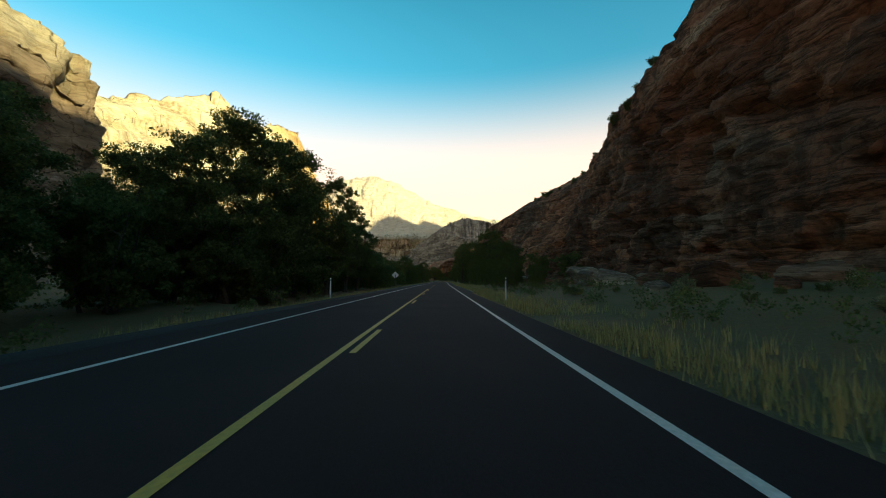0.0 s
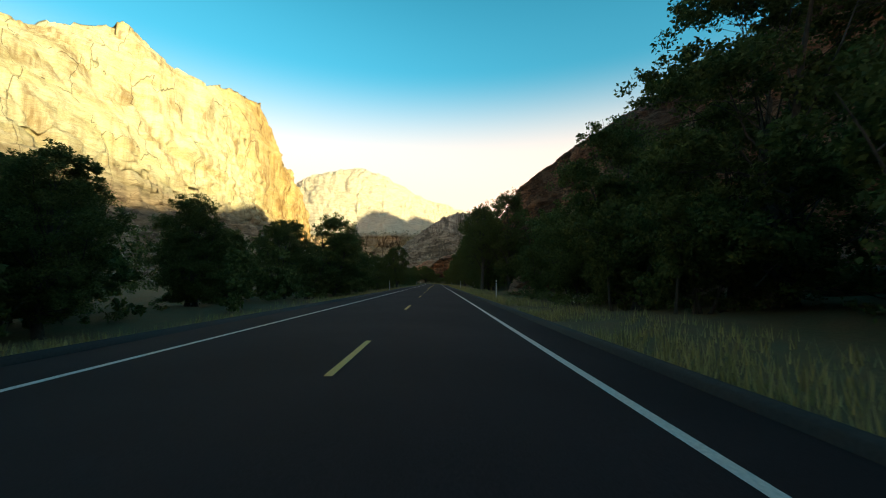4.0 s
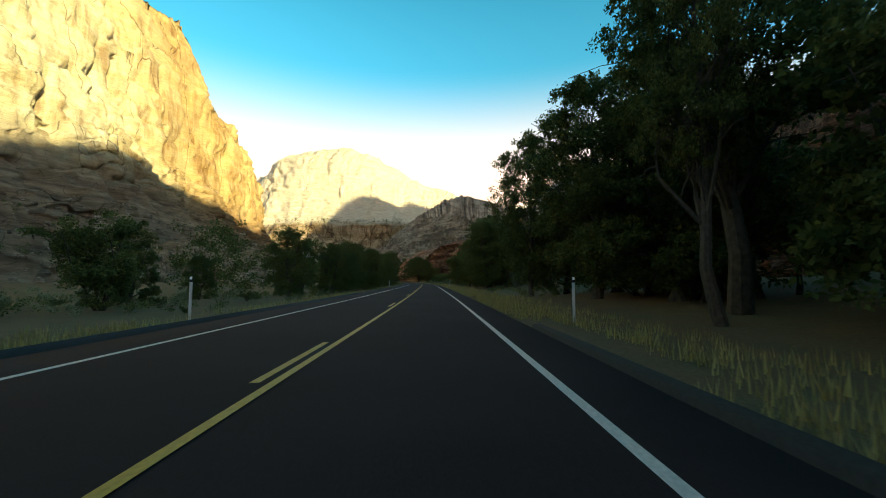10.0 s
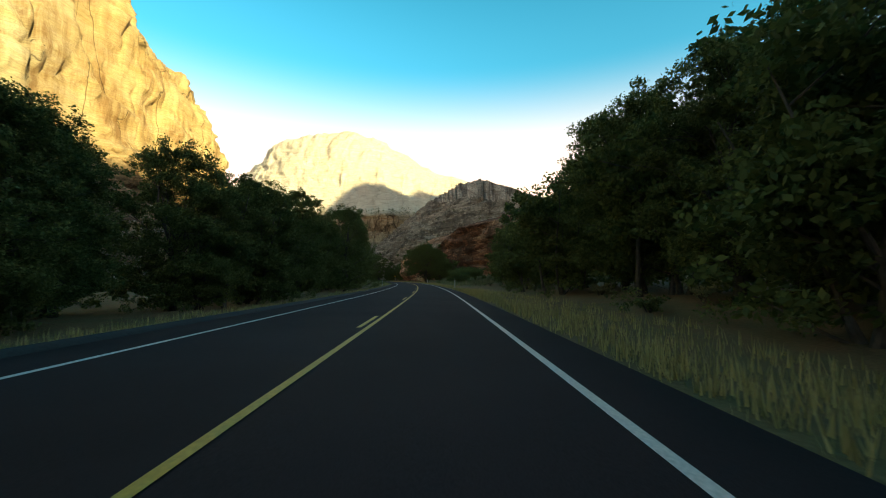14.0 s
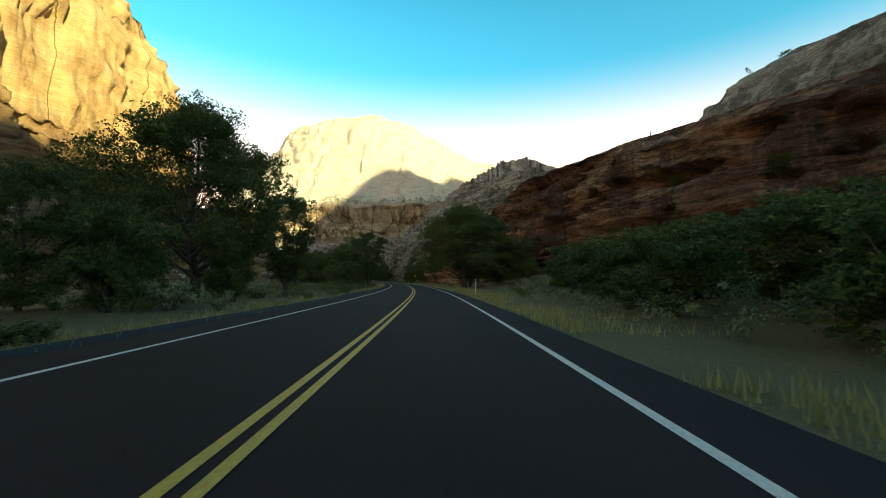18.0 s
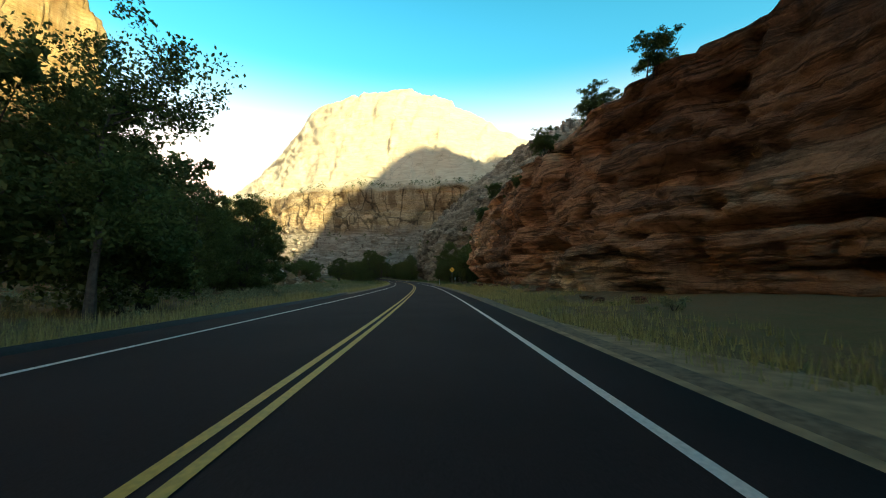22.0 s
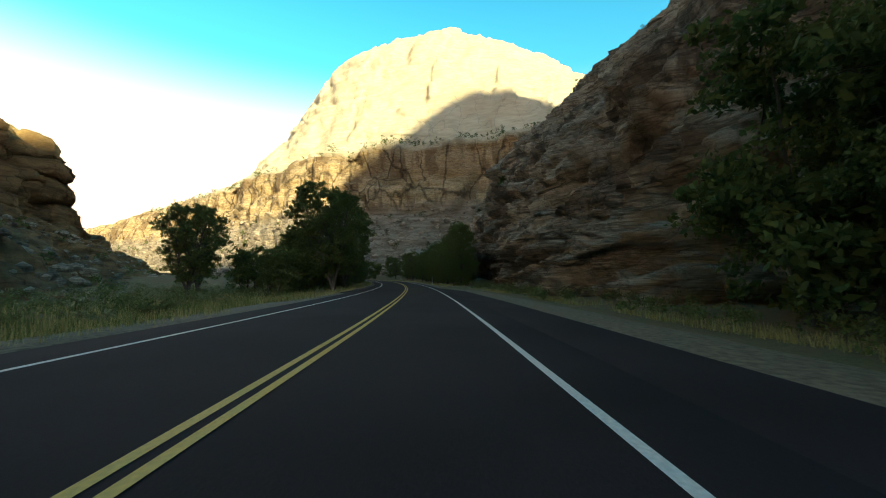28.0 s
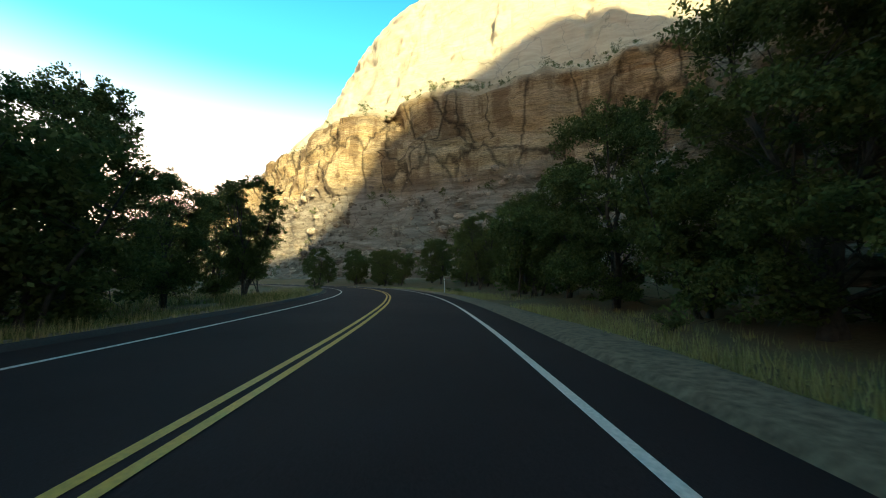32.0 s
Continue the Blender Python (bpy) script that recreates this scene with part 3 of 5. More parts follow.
LEFT = [
    (-55, -70, [(-3, -5), (22, 12), (34, 26), (40, 48), (50, 60), (90, 68)]),
    (-52, 50, [(-3, -5), (20, 13), (30, 28), (34, 50), (44, 64), (100, 72)]),
    (-52, 96, [(-3, -5), (18, 13), (29, 28), (32, 52), (40, 60), (100, 66)]),
    (-56, 118, [(-3, -5), (25, 9), (60, 20), (85, 38), (105, 60), (150, 82)]),
    (-56, 190, [(-3, -5), (40, 12), (80, 33), (105, 66), (125, 92), (170, 106)]),
    (-56, 240, [(-3, -5), (40, 12), (80, 35), (105, 74), (130, 104), (170, 116)]),
    (-56, 290, [(-3, -5), (40, 13), (80, 38), (100, 80), (125, 116), (160, 130)]),
    (-55, 325, [(-3, -5), (38, 15), (80, 40), (98, 85), (112, 132), (128, 153)]),
    (-54, 365, [(-3, -5), (36, 18), (79, 43), (97, 92), (108, 136), (128, 146)]),
    (-55, 402, [(-3, -5), (36, 18), (78, 44), (96, 84), (108, 134), (126, 152)]),
    (-58, 434, [(-3, -5), (36, 17), (75, 45), (94, 72), (106, 125), (125, 172)]),
    (-60, 514, [(-3, -5), (36, 15), (70, 30), (90, 62), (98, 130), (122, 188)]),
    (-61, 519, [(-3, -5), (34, 15), (68, 29), (89, 61), (96, 120), (113, 153)]),
    (-64, 530, [(-3, -5), (30, 15), (62, 26), (86, 60), (93, 116), (112, 148)]),
    (-66, 548, [(-3, -5), (30, 15), (63, 27), (83, 52), (90, 104), (104, 131)]),
    (-68, 575, [(-3, -5), (30, 16), (65, 28), (80, 45), (86, 98), (98, 128)]),
    (-70, 590, [(-3, -5), (32, 15), (66, 28), (80, 42), (86, 82), (100, 118)]),
    (-77, 618, [(-3, -5), (36, 14), (80, 26), (106, 40), (114, 80), (126, 106)]),
    (-84, 634, [(-3, -5), (42, 12), (82, 24), (106, 35), (118, 54), (150, 64)]),
    (-108, 655, [(-3, -5), (50, 13), (82, 26), (89, 46), (101, 57), (150, 65)]),
    (-128, 676, [(-3, -5), (50, 12), (75, 24), (80, 50), (92, 58), (150, 64)]),
    (-146, 697, [(-3, -5), (45, 11), (66, 22), (70, 46), (82, 52), (130, 56)]),
    (-160, 712, [(-3, -5), (40, 9), (56, 15), (62, 20), (74, 24), (130, 28)]),
    (-190, 735, [(-3, -5), (30, 9), (46, 17), (54, 22), (62, 26), (110, 30)]),
    (-240, 760, [(-3, -5), (30, 10), (50, 19), (60, 28), (70, 33), (110, 36)]),
    (-420, 800, [(-3, -5), (30, 10), (50, 20), (60, 30), (70, 36), (110, 40)]),
]
FAR = [
    (330, 880, [(0, 5), (30, 40), (40, 60), (60, 75), (80, 95), (110, 120), (150, 140), (190, 150), (240, 155), (300, 155)]),
    (150, 880, [(0, 5), (30, 40), (40, 60), (60, 75), (80, 100), (110, 130), (150, 148), (190, 156), (240, 160), (300, 160)]),
    (0, 850, [(0, 5), (25, 36), (34, 55), (46, 75), (60, 100), (85, 130), (125, 158), (165, 186), (220, 196), (300, 198)]),
    (-60, 815, [(0, 4), (20, 26), (28, 44), (32, 66), (37, 86), (60, 98), (115, 160), (160, 203), (210, 227), (300, 230)]),
    (-100, 815, [(0, 4), (20, 26), (28, 44), (32, 66), (37, 86), (60, 98), (100, 170), (140, 220), (185, 250), (260, 254)]),
    (-150, 815, [(0, 4), (16, 26), (24, 42), (28, 66), (33, 86), (56, 98), (105, 190), (145, 245), (188, 267), (270, 268)]),
    (-210, 815, [(0, 4), (16, 26), (26, 44), (30, 66), (35, 86), (58, 98), (110, 200), (148, 252), (190, 276), (280, 274)]),
    (-280, 835, [(0, 4), (18, 28), (28, 46), (32, 66), (37, 86), (60, 98), (112, 195), (150, 244), (195, 262), (280, 262)]),
    (-360, 870, [(0, 4), (20, 30), (28, 48), (32, 66), (37, 86), (60, 98), (125, 160), (170, 195), (220, 210), (280, 210)]),
    (-460, 905, [(0, 4), (20, 30), (28, 46), (34, 68), (46, 85), (90, 100), (140, 120), (190, 135), (240, 140), (300, 140)]),
    (-700, 940, [(0, 4), (20, 26), (28, 40), (34, 55), (46, 68), (90, 80), (140, 95), (190, 105), (240, 110), (300, 110)]),
]
TIER = [
    (112, 290, [(0, 26), (6, 34), (14, 44), (34, 54), (64, 60), (130, 66)]),
    (88, 380, [(0, 24), (6, 36), (14, 48), (34, 64), (64, 74), (130, 80)]),
    (76, 440, [(0, 22), (5, 40), (12, 55), (30, 75), (60, 88), (120, 95)]),
    (72, 500, [(0, 24), (4, 42), (10, 56), (28, 88), (60, 104), (120, 112)]),
    (68, 545, [(0, 26), (2, 48), (6, 62), (22, 92), (60, 122), (120, 134)]),
    (92, 600, [(0, 28), (4, 55), (10, 74), (26, 96), (60, 122), (120, 130)]),
    (150, 660, [(0, 30), (6, 60), (14, 84), (30, 108), (60, 128), (120, 130)]),
    (240, 700, [(0, 30), (6, 60), (14, 84), (30, 100), (60, 112), (120, 115)]),
]
TIER = [(x, y, [(i, z if z < 30 else 30 + (z - 30) * 0.68) for i, z in prof]) for x, y, prof in TIER]
upper_tier, TIER_G = loft("cliff_upper_tier", TIER, M_GREY, (0.9, 0.8), 47, lean=(0.9, 0.3), strata=2.0, ledges=0.5, beds=((3, 8, 0.8, 1.8, 1.0),), blocks=((11, 1.2), (4.5, 0.6)), swell=(((0.07, 0.07, 0.12), 2.2), ((0.2, 0.2, 0.3), 0.8)))
tagged(upper_tier, "pale grey domed sandstone tier set back above the red wall", "cliff", kind="structure")
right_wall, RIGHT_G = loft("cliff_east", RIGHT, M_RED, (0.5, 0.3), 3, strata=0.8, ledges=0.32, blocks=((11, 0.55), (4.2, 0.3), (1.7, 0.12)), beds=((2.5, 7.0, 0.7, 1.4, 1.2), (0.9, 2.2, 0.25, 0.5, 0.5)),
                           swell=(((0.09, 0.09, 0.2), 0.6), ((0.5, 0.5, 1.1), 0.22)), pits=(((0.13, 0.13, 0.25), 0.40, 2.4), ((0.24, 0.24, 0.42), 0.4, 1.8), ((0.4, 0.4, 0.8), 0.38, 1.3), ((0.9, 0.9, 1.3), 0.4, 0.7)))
right_far, RIGHT_FAR_G = loft("cliff_bend", RIGHT_FAR, M_GREY, (0.5, 0.33), 14, strata=0.9, ledges=1.4, dip=0.3, blocks=((7, 0.8), (2.6, 0.4)), beds=((2.0, 5.0, 0.9, 2.2, 1.2), (0.6, 1.4, 0.45, 1.0, 0.5)),
                              swell=(((0.05, 0.05, 0.36), 1.2), ((0.5, 0.5, 1.5), 0.3)), pits=(((0.2, 0.2, 0.5), 0.24, 2.2), ((0.45, 0.45, 0.8), 0.22, 1.3), ((0.9, 0.9, 1.2), 0.25, 0.8)), flat_keep=0.75, terrace=((4.0, 0.5, 200),))
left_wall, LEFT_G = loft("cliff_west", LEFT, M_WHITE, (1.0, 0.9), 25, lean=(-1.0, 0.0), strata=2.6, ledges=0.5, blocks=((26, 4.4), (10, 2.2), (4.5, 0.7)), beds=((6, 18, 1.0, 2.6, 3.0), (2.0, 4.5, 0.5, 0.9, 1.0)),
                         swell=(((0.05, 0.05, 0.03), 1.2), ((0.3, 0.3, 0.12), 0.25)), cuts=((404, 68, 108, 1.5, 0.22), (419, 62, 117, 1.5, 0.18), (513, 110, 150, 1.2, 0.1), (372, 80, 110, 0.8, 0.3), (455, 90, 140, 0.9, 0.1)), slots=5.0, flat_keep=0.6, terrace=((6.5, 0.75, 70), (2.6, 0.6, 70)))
FAR = [(x, y, [(i, z if z < 150 else 150 + (z - 150) * 0.85) for i, z in prof]) for x, y, prof in FAR]
far_wall, FAR_G = loft("mountain_dome", FAR, M_ORANGE, (2.0, 1.6), 36, lean=(0.0, 1.0), strata=3.2, ledges=0.7, blocks=((26, 3.4), (9, 1.9)), beds=((10, 26, 0.8, 2.4, 3.0), (3, 7, 0.4, 1.0, 1.0)),
                       swell=(((0.013, 0.013, 0.02), 5.0), ((0.03, 0.03, 0.05), 3.0), ((0.16, 0.16, 0.07), 0.9)), flat_keep=0.75)
for ob, text in ((right_wall, "red brown layered sandstone cliff in shade along the road"), (right_far, "grey layered sandstone cliff sloping up from the road bend"),
                 (left_wall, "pale sunlit sandstone wall above a rubble slope"), (far_wall, "huge pale sandstone dome over an orange cliff")):
    tagged(ob, text, "cliff", kind="structure")

# unseen mesa added behind the road's start; keeps the evening sun off the valley
# crest heights are set by the shadow edge wanted on cliff and dome
SHADE_RIDGE = [(150, 122), (250, 130), (330, 164), (389, 206), (457, 203), (474, 224), (490, 241), (530, 240), (552, 232), (562, 244), (570, 263), (577, 281), (596, 301), (611, 321), (624, 339), (640, 351), (655, 345), (666, 332), (674, 322), (692, 337), (704, 330), (730, 312), (760, 300), (850, 290), (1000, 280)]
mv = []
for x, z in SHADE_RIDGE:
    for k, h in ((-60, 0.0), (0, 1.0), (40, 1.0), (140, 0.0)):
        mv.append((x + k * 0.7, x - 500 - k * 0.7, -5 + h * (z + 5)))
mesa = mesh_np("shade_ridge_south", mv, grid_faces(len(SHADE_RIDGE), 4), M_RED)
tagged(mesa, "long high sandstone mesa, unseen, added behind the road to shade the valley", "mesa", kind="structure")

# ---- ground ----
gx = np.concatenate([np.arange(-4200, -400, 380), np.arange(-400, -170, 14), np.arange(-170, 70, 2.0), np.arange(70, 260, 12), np.arange(260, 4300, 400)])
gy = np.concatenate([np.arange(-4200, -120, 400), np.arange(-120, 780, 2.5), np.arange(780, 960, 14), np.arange(960, 4900, 400)])
X, Y = np.meshgrid(gx, gy)
Z = ground_height(X.ravel(), Y.ravel())
ground = mesh_np("ground", np.stack([X.ravel(), Y.ravel(), Z], 1), grid_faces(len(gy), len(gx)), M_SOIL, smooth=True)
tagged(ground, "dry sandy valley floor with sparse weeds", "ground", kind="structure")

# ---- road ----
S_END = 815.0
road = strip("road", -85, S_END, [(-6.5, -0.3), (-6.35, -0.02), (-5.0, 0.0), (-1.65, 0.05), (1.8, 0.0), (2.85, -0.03), (3.0, -0.3)], M_ASPHALT, wear=0.05)
tagged(road, "two lane dark asphalt road", "road", kind="structure")
right_line = strip("edge_line", -85, S_END, [(1.69, 0.008), (1.81, 0.008)], M_WHITE_PAINT)
left_line = strip("edge_line", -85, S_END, [(-4.96, 0.006), (-4.84, 0.006)], M_WHITE_PAINT)
for ob in (right_line, left_line):
    tagged(ob, "solid white painted road edge line", "road marking", kind="structure")


def yellow(u, s0, s1):
    ob = strip("centre_line", s0, s1, [(u - 0.055, 0.057), (u + 0.055, 0.057)], M_YELLOW_PAINT)
    return tagged(ob, "yellow painted centre line on dark asphalt", "road marking", kind="structure")


yellow(-1.68, -85, 52)
yellow(-1.46, 152, S_END)
yellow(-1.68, 392, S_END)
for k in range(19):
    yellow(-1.46, -79.1 + 12.4 * k, -76.05 + 12.4 * k)
for k in range(17):
    yellow(-1.68, 160.8 + 13.19 * k, 163.85 + 13.19 * k)
for side, u0, s0, s1 in ((-1, -6.55, -85, 520), (-1, -6.55, 655, 760), (1, 3.05, 38, 232)):
    b = strip("asphalt_berm", s0, s1, [(u0 - 0.28, -0.35), (u0 - 0.2, 0.06), (u0 - 0.02, 0.09), (u0 + 0.12, -0.04)], M_BERM, wear=0.05)
    tagged(b, "low black asphalt berm along the road edge", "kerb", kind="structure")

# ---- plants ----
def tube(bm, pts, radii, sides=7):
    rings = []
    for k, p in enumerate(pts):
        d = (pts[min(k + 1, len(pts) - 1)] - pts[max(k - 1, 0)]).normalized()
        a = d.orthogonal().normalized()
        b = d.cross(a)
        rings.append([bm.verts.new(p + (a * math.cos(2 * math.pi * i / sides) + b * math.sin(2 * math.pi * i / sides)) * radii[k]) for i in range(sides)])
    for r0, r1 in zip(rings, rings[1:]):
        for i in range(sides):
            bm.faces.new((r0[i], r0[(i + 1) % sides], r1[(i + 1) % sides], r1[i]))
    bm.faces.new(rings[-1])


def leaf_cloud(centres, radii, per, size, r, squash=0.75):
    """Small folded leaves scattered in clumps."""
    c = np.repeat(np.array(centres), per, 0)
    rad = np.repeat(np.array(radii), per)
    n = len(c)
    d = r.normal(size=(n, 3))
    d /= np.linalg.norm(d, axis=1)[:, None]
    pos = c + d * (rad * r.random(n) ** 0.45)[:, None] * np.array([1, 1, squash])
    a = r.normal(size=(n, 3))
    a /= np.linalg.norm(a, axis=1)[:, None]
    b = np.cross(a, r.normal(size=(n, 3)))
    b /= np.linalg.norm(b, axis=1)[:, None]
    s = (size * r.uniform(0.6, 1.4, n))[:, None]
    v = np.stack([pos - a * s, pos + b * s * 0.55, pos + a * s, pos - b * s * 0.55], 1).reshape(-1, 3)
    return v, np.arange(4 * n).reshape(-1, 4)


def make_tree(name, label, seed, h, spread, bole, stems, clumps, per, leaf, slim=1.0, open_crown=0.0, joined=False, clump=1.0, thick=0.016):
    """A tree of height h: a forked trunk with limbs, and a crown of leaf clumps at the limbs' ends."""
    r = np.random.default_rng(seed)
    root = new(name)
    tips, limbs = [], []
    for q in range(stems):
        lean = Vector((r.normal() * 0.12, r.normal() * 0.12, 1)) if stems == 1 else Vector((r.normal() * 0.28, r.normal() * 0.28, 1))
        pts, p = [], Vector((r.normal() * 0.25 * (stems > 1), r.normal() * 0.25 * (stems > 1), -0.4))
        m = 7
        for k in range(m):
            pts.append(p.copy())
            p = p + lean.normalized() * (h * 0.82 / (m - 1))
            lean += Vector((r.normal() * 0.13, r.normal() * 0.13, 0))
        r0 = h * thick / math.sqrt(stems) + 0.03
        bm = bmesh.new()
        tube(bm, pts, [r0 * (1.5 if k == 0 else 1 - 0.86 * k / (m - 1)) for k in range(m)], 8)
        if not joined:
            part("trunk", bm, M_BARK, root)
        for k in range(int(9 / math.sqrt(stems))):
            f = bole + (0.97 - bole) * (k + r.random()) / (9 / math.sqrt(stems))
            i = min(int(f * (m - 1)), m - 2)
            start = pts[i].lerp(pts[i + 1], f * (m - 1) - i)
            ang = r.random() * 6.28 + k * 2.4
            reach = spread * (1.05 - 0.75 * abs(f - 0.5)) * r.uniform(0.6, 1.1)
            out = Vector((math.cos(ang) * slim, math.sin(ang) * slim, r.uniform(0.25, 0.9)))
            lp, q2 = [], start
            for j in range(5):
                lp.append(q2.copy())
                q2 = q2 + out.normalized() * reach / 4
                out += Vector((r.normal() * 0.2, r.normal() * 0.2, 0.1))
            bm = bm if joined else bmesh.new()
            tube(bm, lp, [max(0.018, r0 * 0.5 * (1 - f * 0.5) * (1 - 0.22 * j)) for j in range(5)], 5)
            if not joined:
                part("limb", bm, M_BARK, root)
            tips += [lp[2], lp[3], lp[4]]
            for j in range(2):
                tw = lp[2 + j] + Vector((r.normal(), r.normal(), abs(r.normal()) * 0.5)) * reach * 0.28
                tips.append(tw)
        tips.append(pts[-1] + Vector((0, 0, h * 0.06)))
        if joined:
            part("stem", bm, M_BARK, root)
    cs, rad = [], []
    for k in range(clumps):
        t = tips[int(r.integers(len(tips)))]
        cs.append(np.array(t) + r.normal(size=3) * h * np.array([0.06, 0.06, 0.05]))
        rad.append(clump * h * r.uniform(0.04, 0.09) * (1 - open_crown * 0.4))
    v, f = leaf_cloud(cs, rad, per, leaf, r)
    keep = v.reshape(-1, 4, 3)[:, 0, 2] > 0.05 * h
    v = v.reshape(-1, 4, 3)[keep].reshape(-1, 3)
    mesh_np("crown", v, np.arange(len(v)).reshape(-1, 4), M_LEAF, root)
    return tagged(root, label, "tree", group="riverside trees")


def crown_radius(shape, f):
    """How wide the crown is, from 0 to 1, at the part f of its height."""
    if shape == "fan":
        return (0.3 + 0.9 * f) * math.sqrt(max(0.0, 1 - f ** 4)) * 0.95
    if shape == "broad":
        return max(0.0, 1 - abs(2 * f - 0.7) ** 2.4 / 2.0) * math.sqrt(max(0.0, 1 - f ** 3))
    if shape == "spire":
        return (0.75 + 0.4 * math.sin(9 * f)) * (1 - f) ** 0.6 * (0.5 + min(f * 3, 0.5))
    return math.sqrt(max(0.0, 1 - (2 * f - 0.95) ** 2 / 1.1))


def make_cottonwood(label, seed, h, width, low, shape, stems, lobes, per_lobe, per, leaf, lobe=0.13):
    """A tree with limbs that reach into a lobed crown of small leaf clumps; low is where the crown begins."""
    r = np.random.default_rng(seed)
    root = new("tree")
    heads = []
    for q in range(stems):
        a0 = 6.28 * q / stems + r.random()
        tilt = 0.0 if stems == 1 else 0.16 * width / h * 2
        pts = [Vector((math.cos(a0) * tilt * z * h + r.normal() * 0.012 * h, math.sin(a0) * tilt * z * h + r.normal() * 0.012 * h, z * h)) for z in (-0.03, 0.12, 0.26, 0.42, 0.6, 0.8)]
        r0 = h * 0.019 / math.sqrt(stems) + 0.03
        bm = bmesh.new()
        tube(bm, pts, [r0 * 1.35, r0, r0 * 0.85, r0 * 0.62, r0 * 0.4, r0 * 0.15], 8)
        part("trunk", bm, M_BARK, root)
        count = max(3, round(lobes / stems))
        for k in range(count):
            f = (k + 0.3 + 0.6 * r.random()) / count
            ang = a0 + 2.4 * k + r.random() * 0.8
            wide = width / 2 * crown_radius(shape, f) * (r.uniform(0.3, 0.9) if shape == "broad" else r.uniform(0.5, 0.85))
            tip = Vector((math.cos(ang) * wide, math.sin(ang) * wide, h * (low + (0.97 - low) * f) - lobe * h * 0.5))
            z0 = max(0.08, min(0.72, tip.z / h * 0.62 - 0.04))
            start = Vector([np.interp(z0 * h, [p.z for p in pts], [p[c] for p in pts]) for c in range(3)])
            mid = start.lerp(tip, 0.5) + Vector((r.normal() * 0.035 * h, r.normal() * 0.035 * h, r.uniform(0.0, 0.06) * h))
            rl = max(0.02, r0 * r.uniform(0.22, 0.42) * (1.1 - f * 0.6))
            if k % 3 == 0:
                bm = bmesh.new()
            tube(bm, [start, start.lerp(mid, 0.55), mid, mid.lerp(tip, 0.6), tip], [rl, rl * 0.8, rl * 0.6, rl * 0.42, rl * 0.18], 5)
            for j in range(3):
                b = mid.lerp(tip, r.uniform(0.1, 0.8))
                e = tip + Vector((r.normal(), r.normal(), r.normal() * 0.7)) * lobe * h * 0.6
                tube(bm, [b, b.lerp(e, 0.5) + Vector((0, 0, 0.01 * h)), e], [rl * 0.35, rl * 0.25, 0.012], 4)
            if k % 3 == 2 or k == count - 1:
                part("limb", bm, M_BARK, root)
            heads.append((np.array(tip), lobe * h * r.uniform(0.7, 1.25) * (0.55 if shape == "spire" else 1)))
    cs, rad = [], []
    for c, big in heads:
        d = r.normal(size=(per_lobe, 3))
        d /= np.linalg.norm(d, axis=1)[:, None]
        d[:, 2] = np.where(d[:, 2] < -0.3, -d[:, 2], d[:, 2])
        at = c + d * big * (r.uniform(0.35, 1.12, (per_lobe, 1))) * np.array([1, 1, 0.8])
        cs += list(at)
        rad += list(big * r.uniform(0.16, 0.36, per_lobe))
    v, f = leaf_cloud(cs, rad, per, leaf, r)
    keep = v.reshape(-1, 4, 3)[:, 0, 2] > 0.04 * h
    v = v.reshape(-1, 4, 3)[keep].reshape(-1, 3)
    mesh_np("crown", v, np.arange(len(v)).reshape(-1, 4), M_LEAF, root)
    return tagged(root, label, "tree", group="riverside trees")


TREES = {
    "bush": make_tree("tree", "dense bushy tamarisk growing from many stems", 14, 7, 2.9, 0.02, 4, 240, 70, 0.095, joined=True),
    "airy": make_tree("tree", "tall thin cottonwood with separate leaf clumps", 17, 17, 4.2, 0.34, 1, 80, 170, 0.12, clump=1.2, thick=0.011),
    "slim": make_tree("tree", "slender upright young poplar", 15, 11, 2.2, 0.06, 1, 130, 75, 0.11, slim=0.6),
    "broad": make_cottonwood("broad spreading cottonwood with a low forked trunk", 21, 16, 20, 0.27, "broad", 1, 56, 40, 50, 0.1, 0.14),
    "full": make_cottonwood("dense rounded cottonwood with dark green leaves", 22, 13, 9, 0.08, "round", 2, 34, 30, 60, 0.085, 0.135),
    "full2": make_cottonwood("tall full cottonwood with an uneven crown", 23, 13, 8, 0.14, "round", 1, 30, 30, 60, 0.085, 0.13),
    "fan": make_cottonwood("open fan shaped cottonwood with many rising limbs", 24, 12, 10, 0.2, "fan", 3, 45, 24, 50, 0.075, 0.10),
    "crowned": make_cottonwood("tall cottonwood with a bare trunk and separate leaf clumps", 26, 15, 8, 0.38, "round", 1, 26, 26, 60, 0.08, 0.105),
    "spire": make_cottonwood("narrow upright poplar spire", 25, 14, 2.6, 0.12, "spire", 1, 40, 12, 50, 0.06, 0.06),
    "thin": make_tree("tree", "thin-leaved tree with bare lower limbs", 16, 10, 3.8, 0.2, 2, 130, 75, 0.11, open_crown=0.4),
}
SIZE = {"broad": 16, "full": 13, "full2": 13, "fan": 12, "crowned": 15, "spire": 14, "airy": 17, "bush": 7, "slim": 11, "thin": 10}
used = set()


def tree(kind, s, u, h, turn=None, wide=1.0):
    p = at_road(s, u)
    z = ground_at(p.x, p.y)
    k = h / SIZE[kind] * (1.07 if kind in ("broad", "full", "full2", "fan", "crowned") else 1)
    m = pose(p.x, p.y, z, 0, 0, rng.random() * 360 if turn is None else turn) @ Matrix.Diagonal((k * wide, k * wide, k, 1))
    if kind not in used:
        used.add(kind)
        TREES[kind].matrix_basis = m
        return TREES[kind]
    return copy_thing(TREES[kind], m)


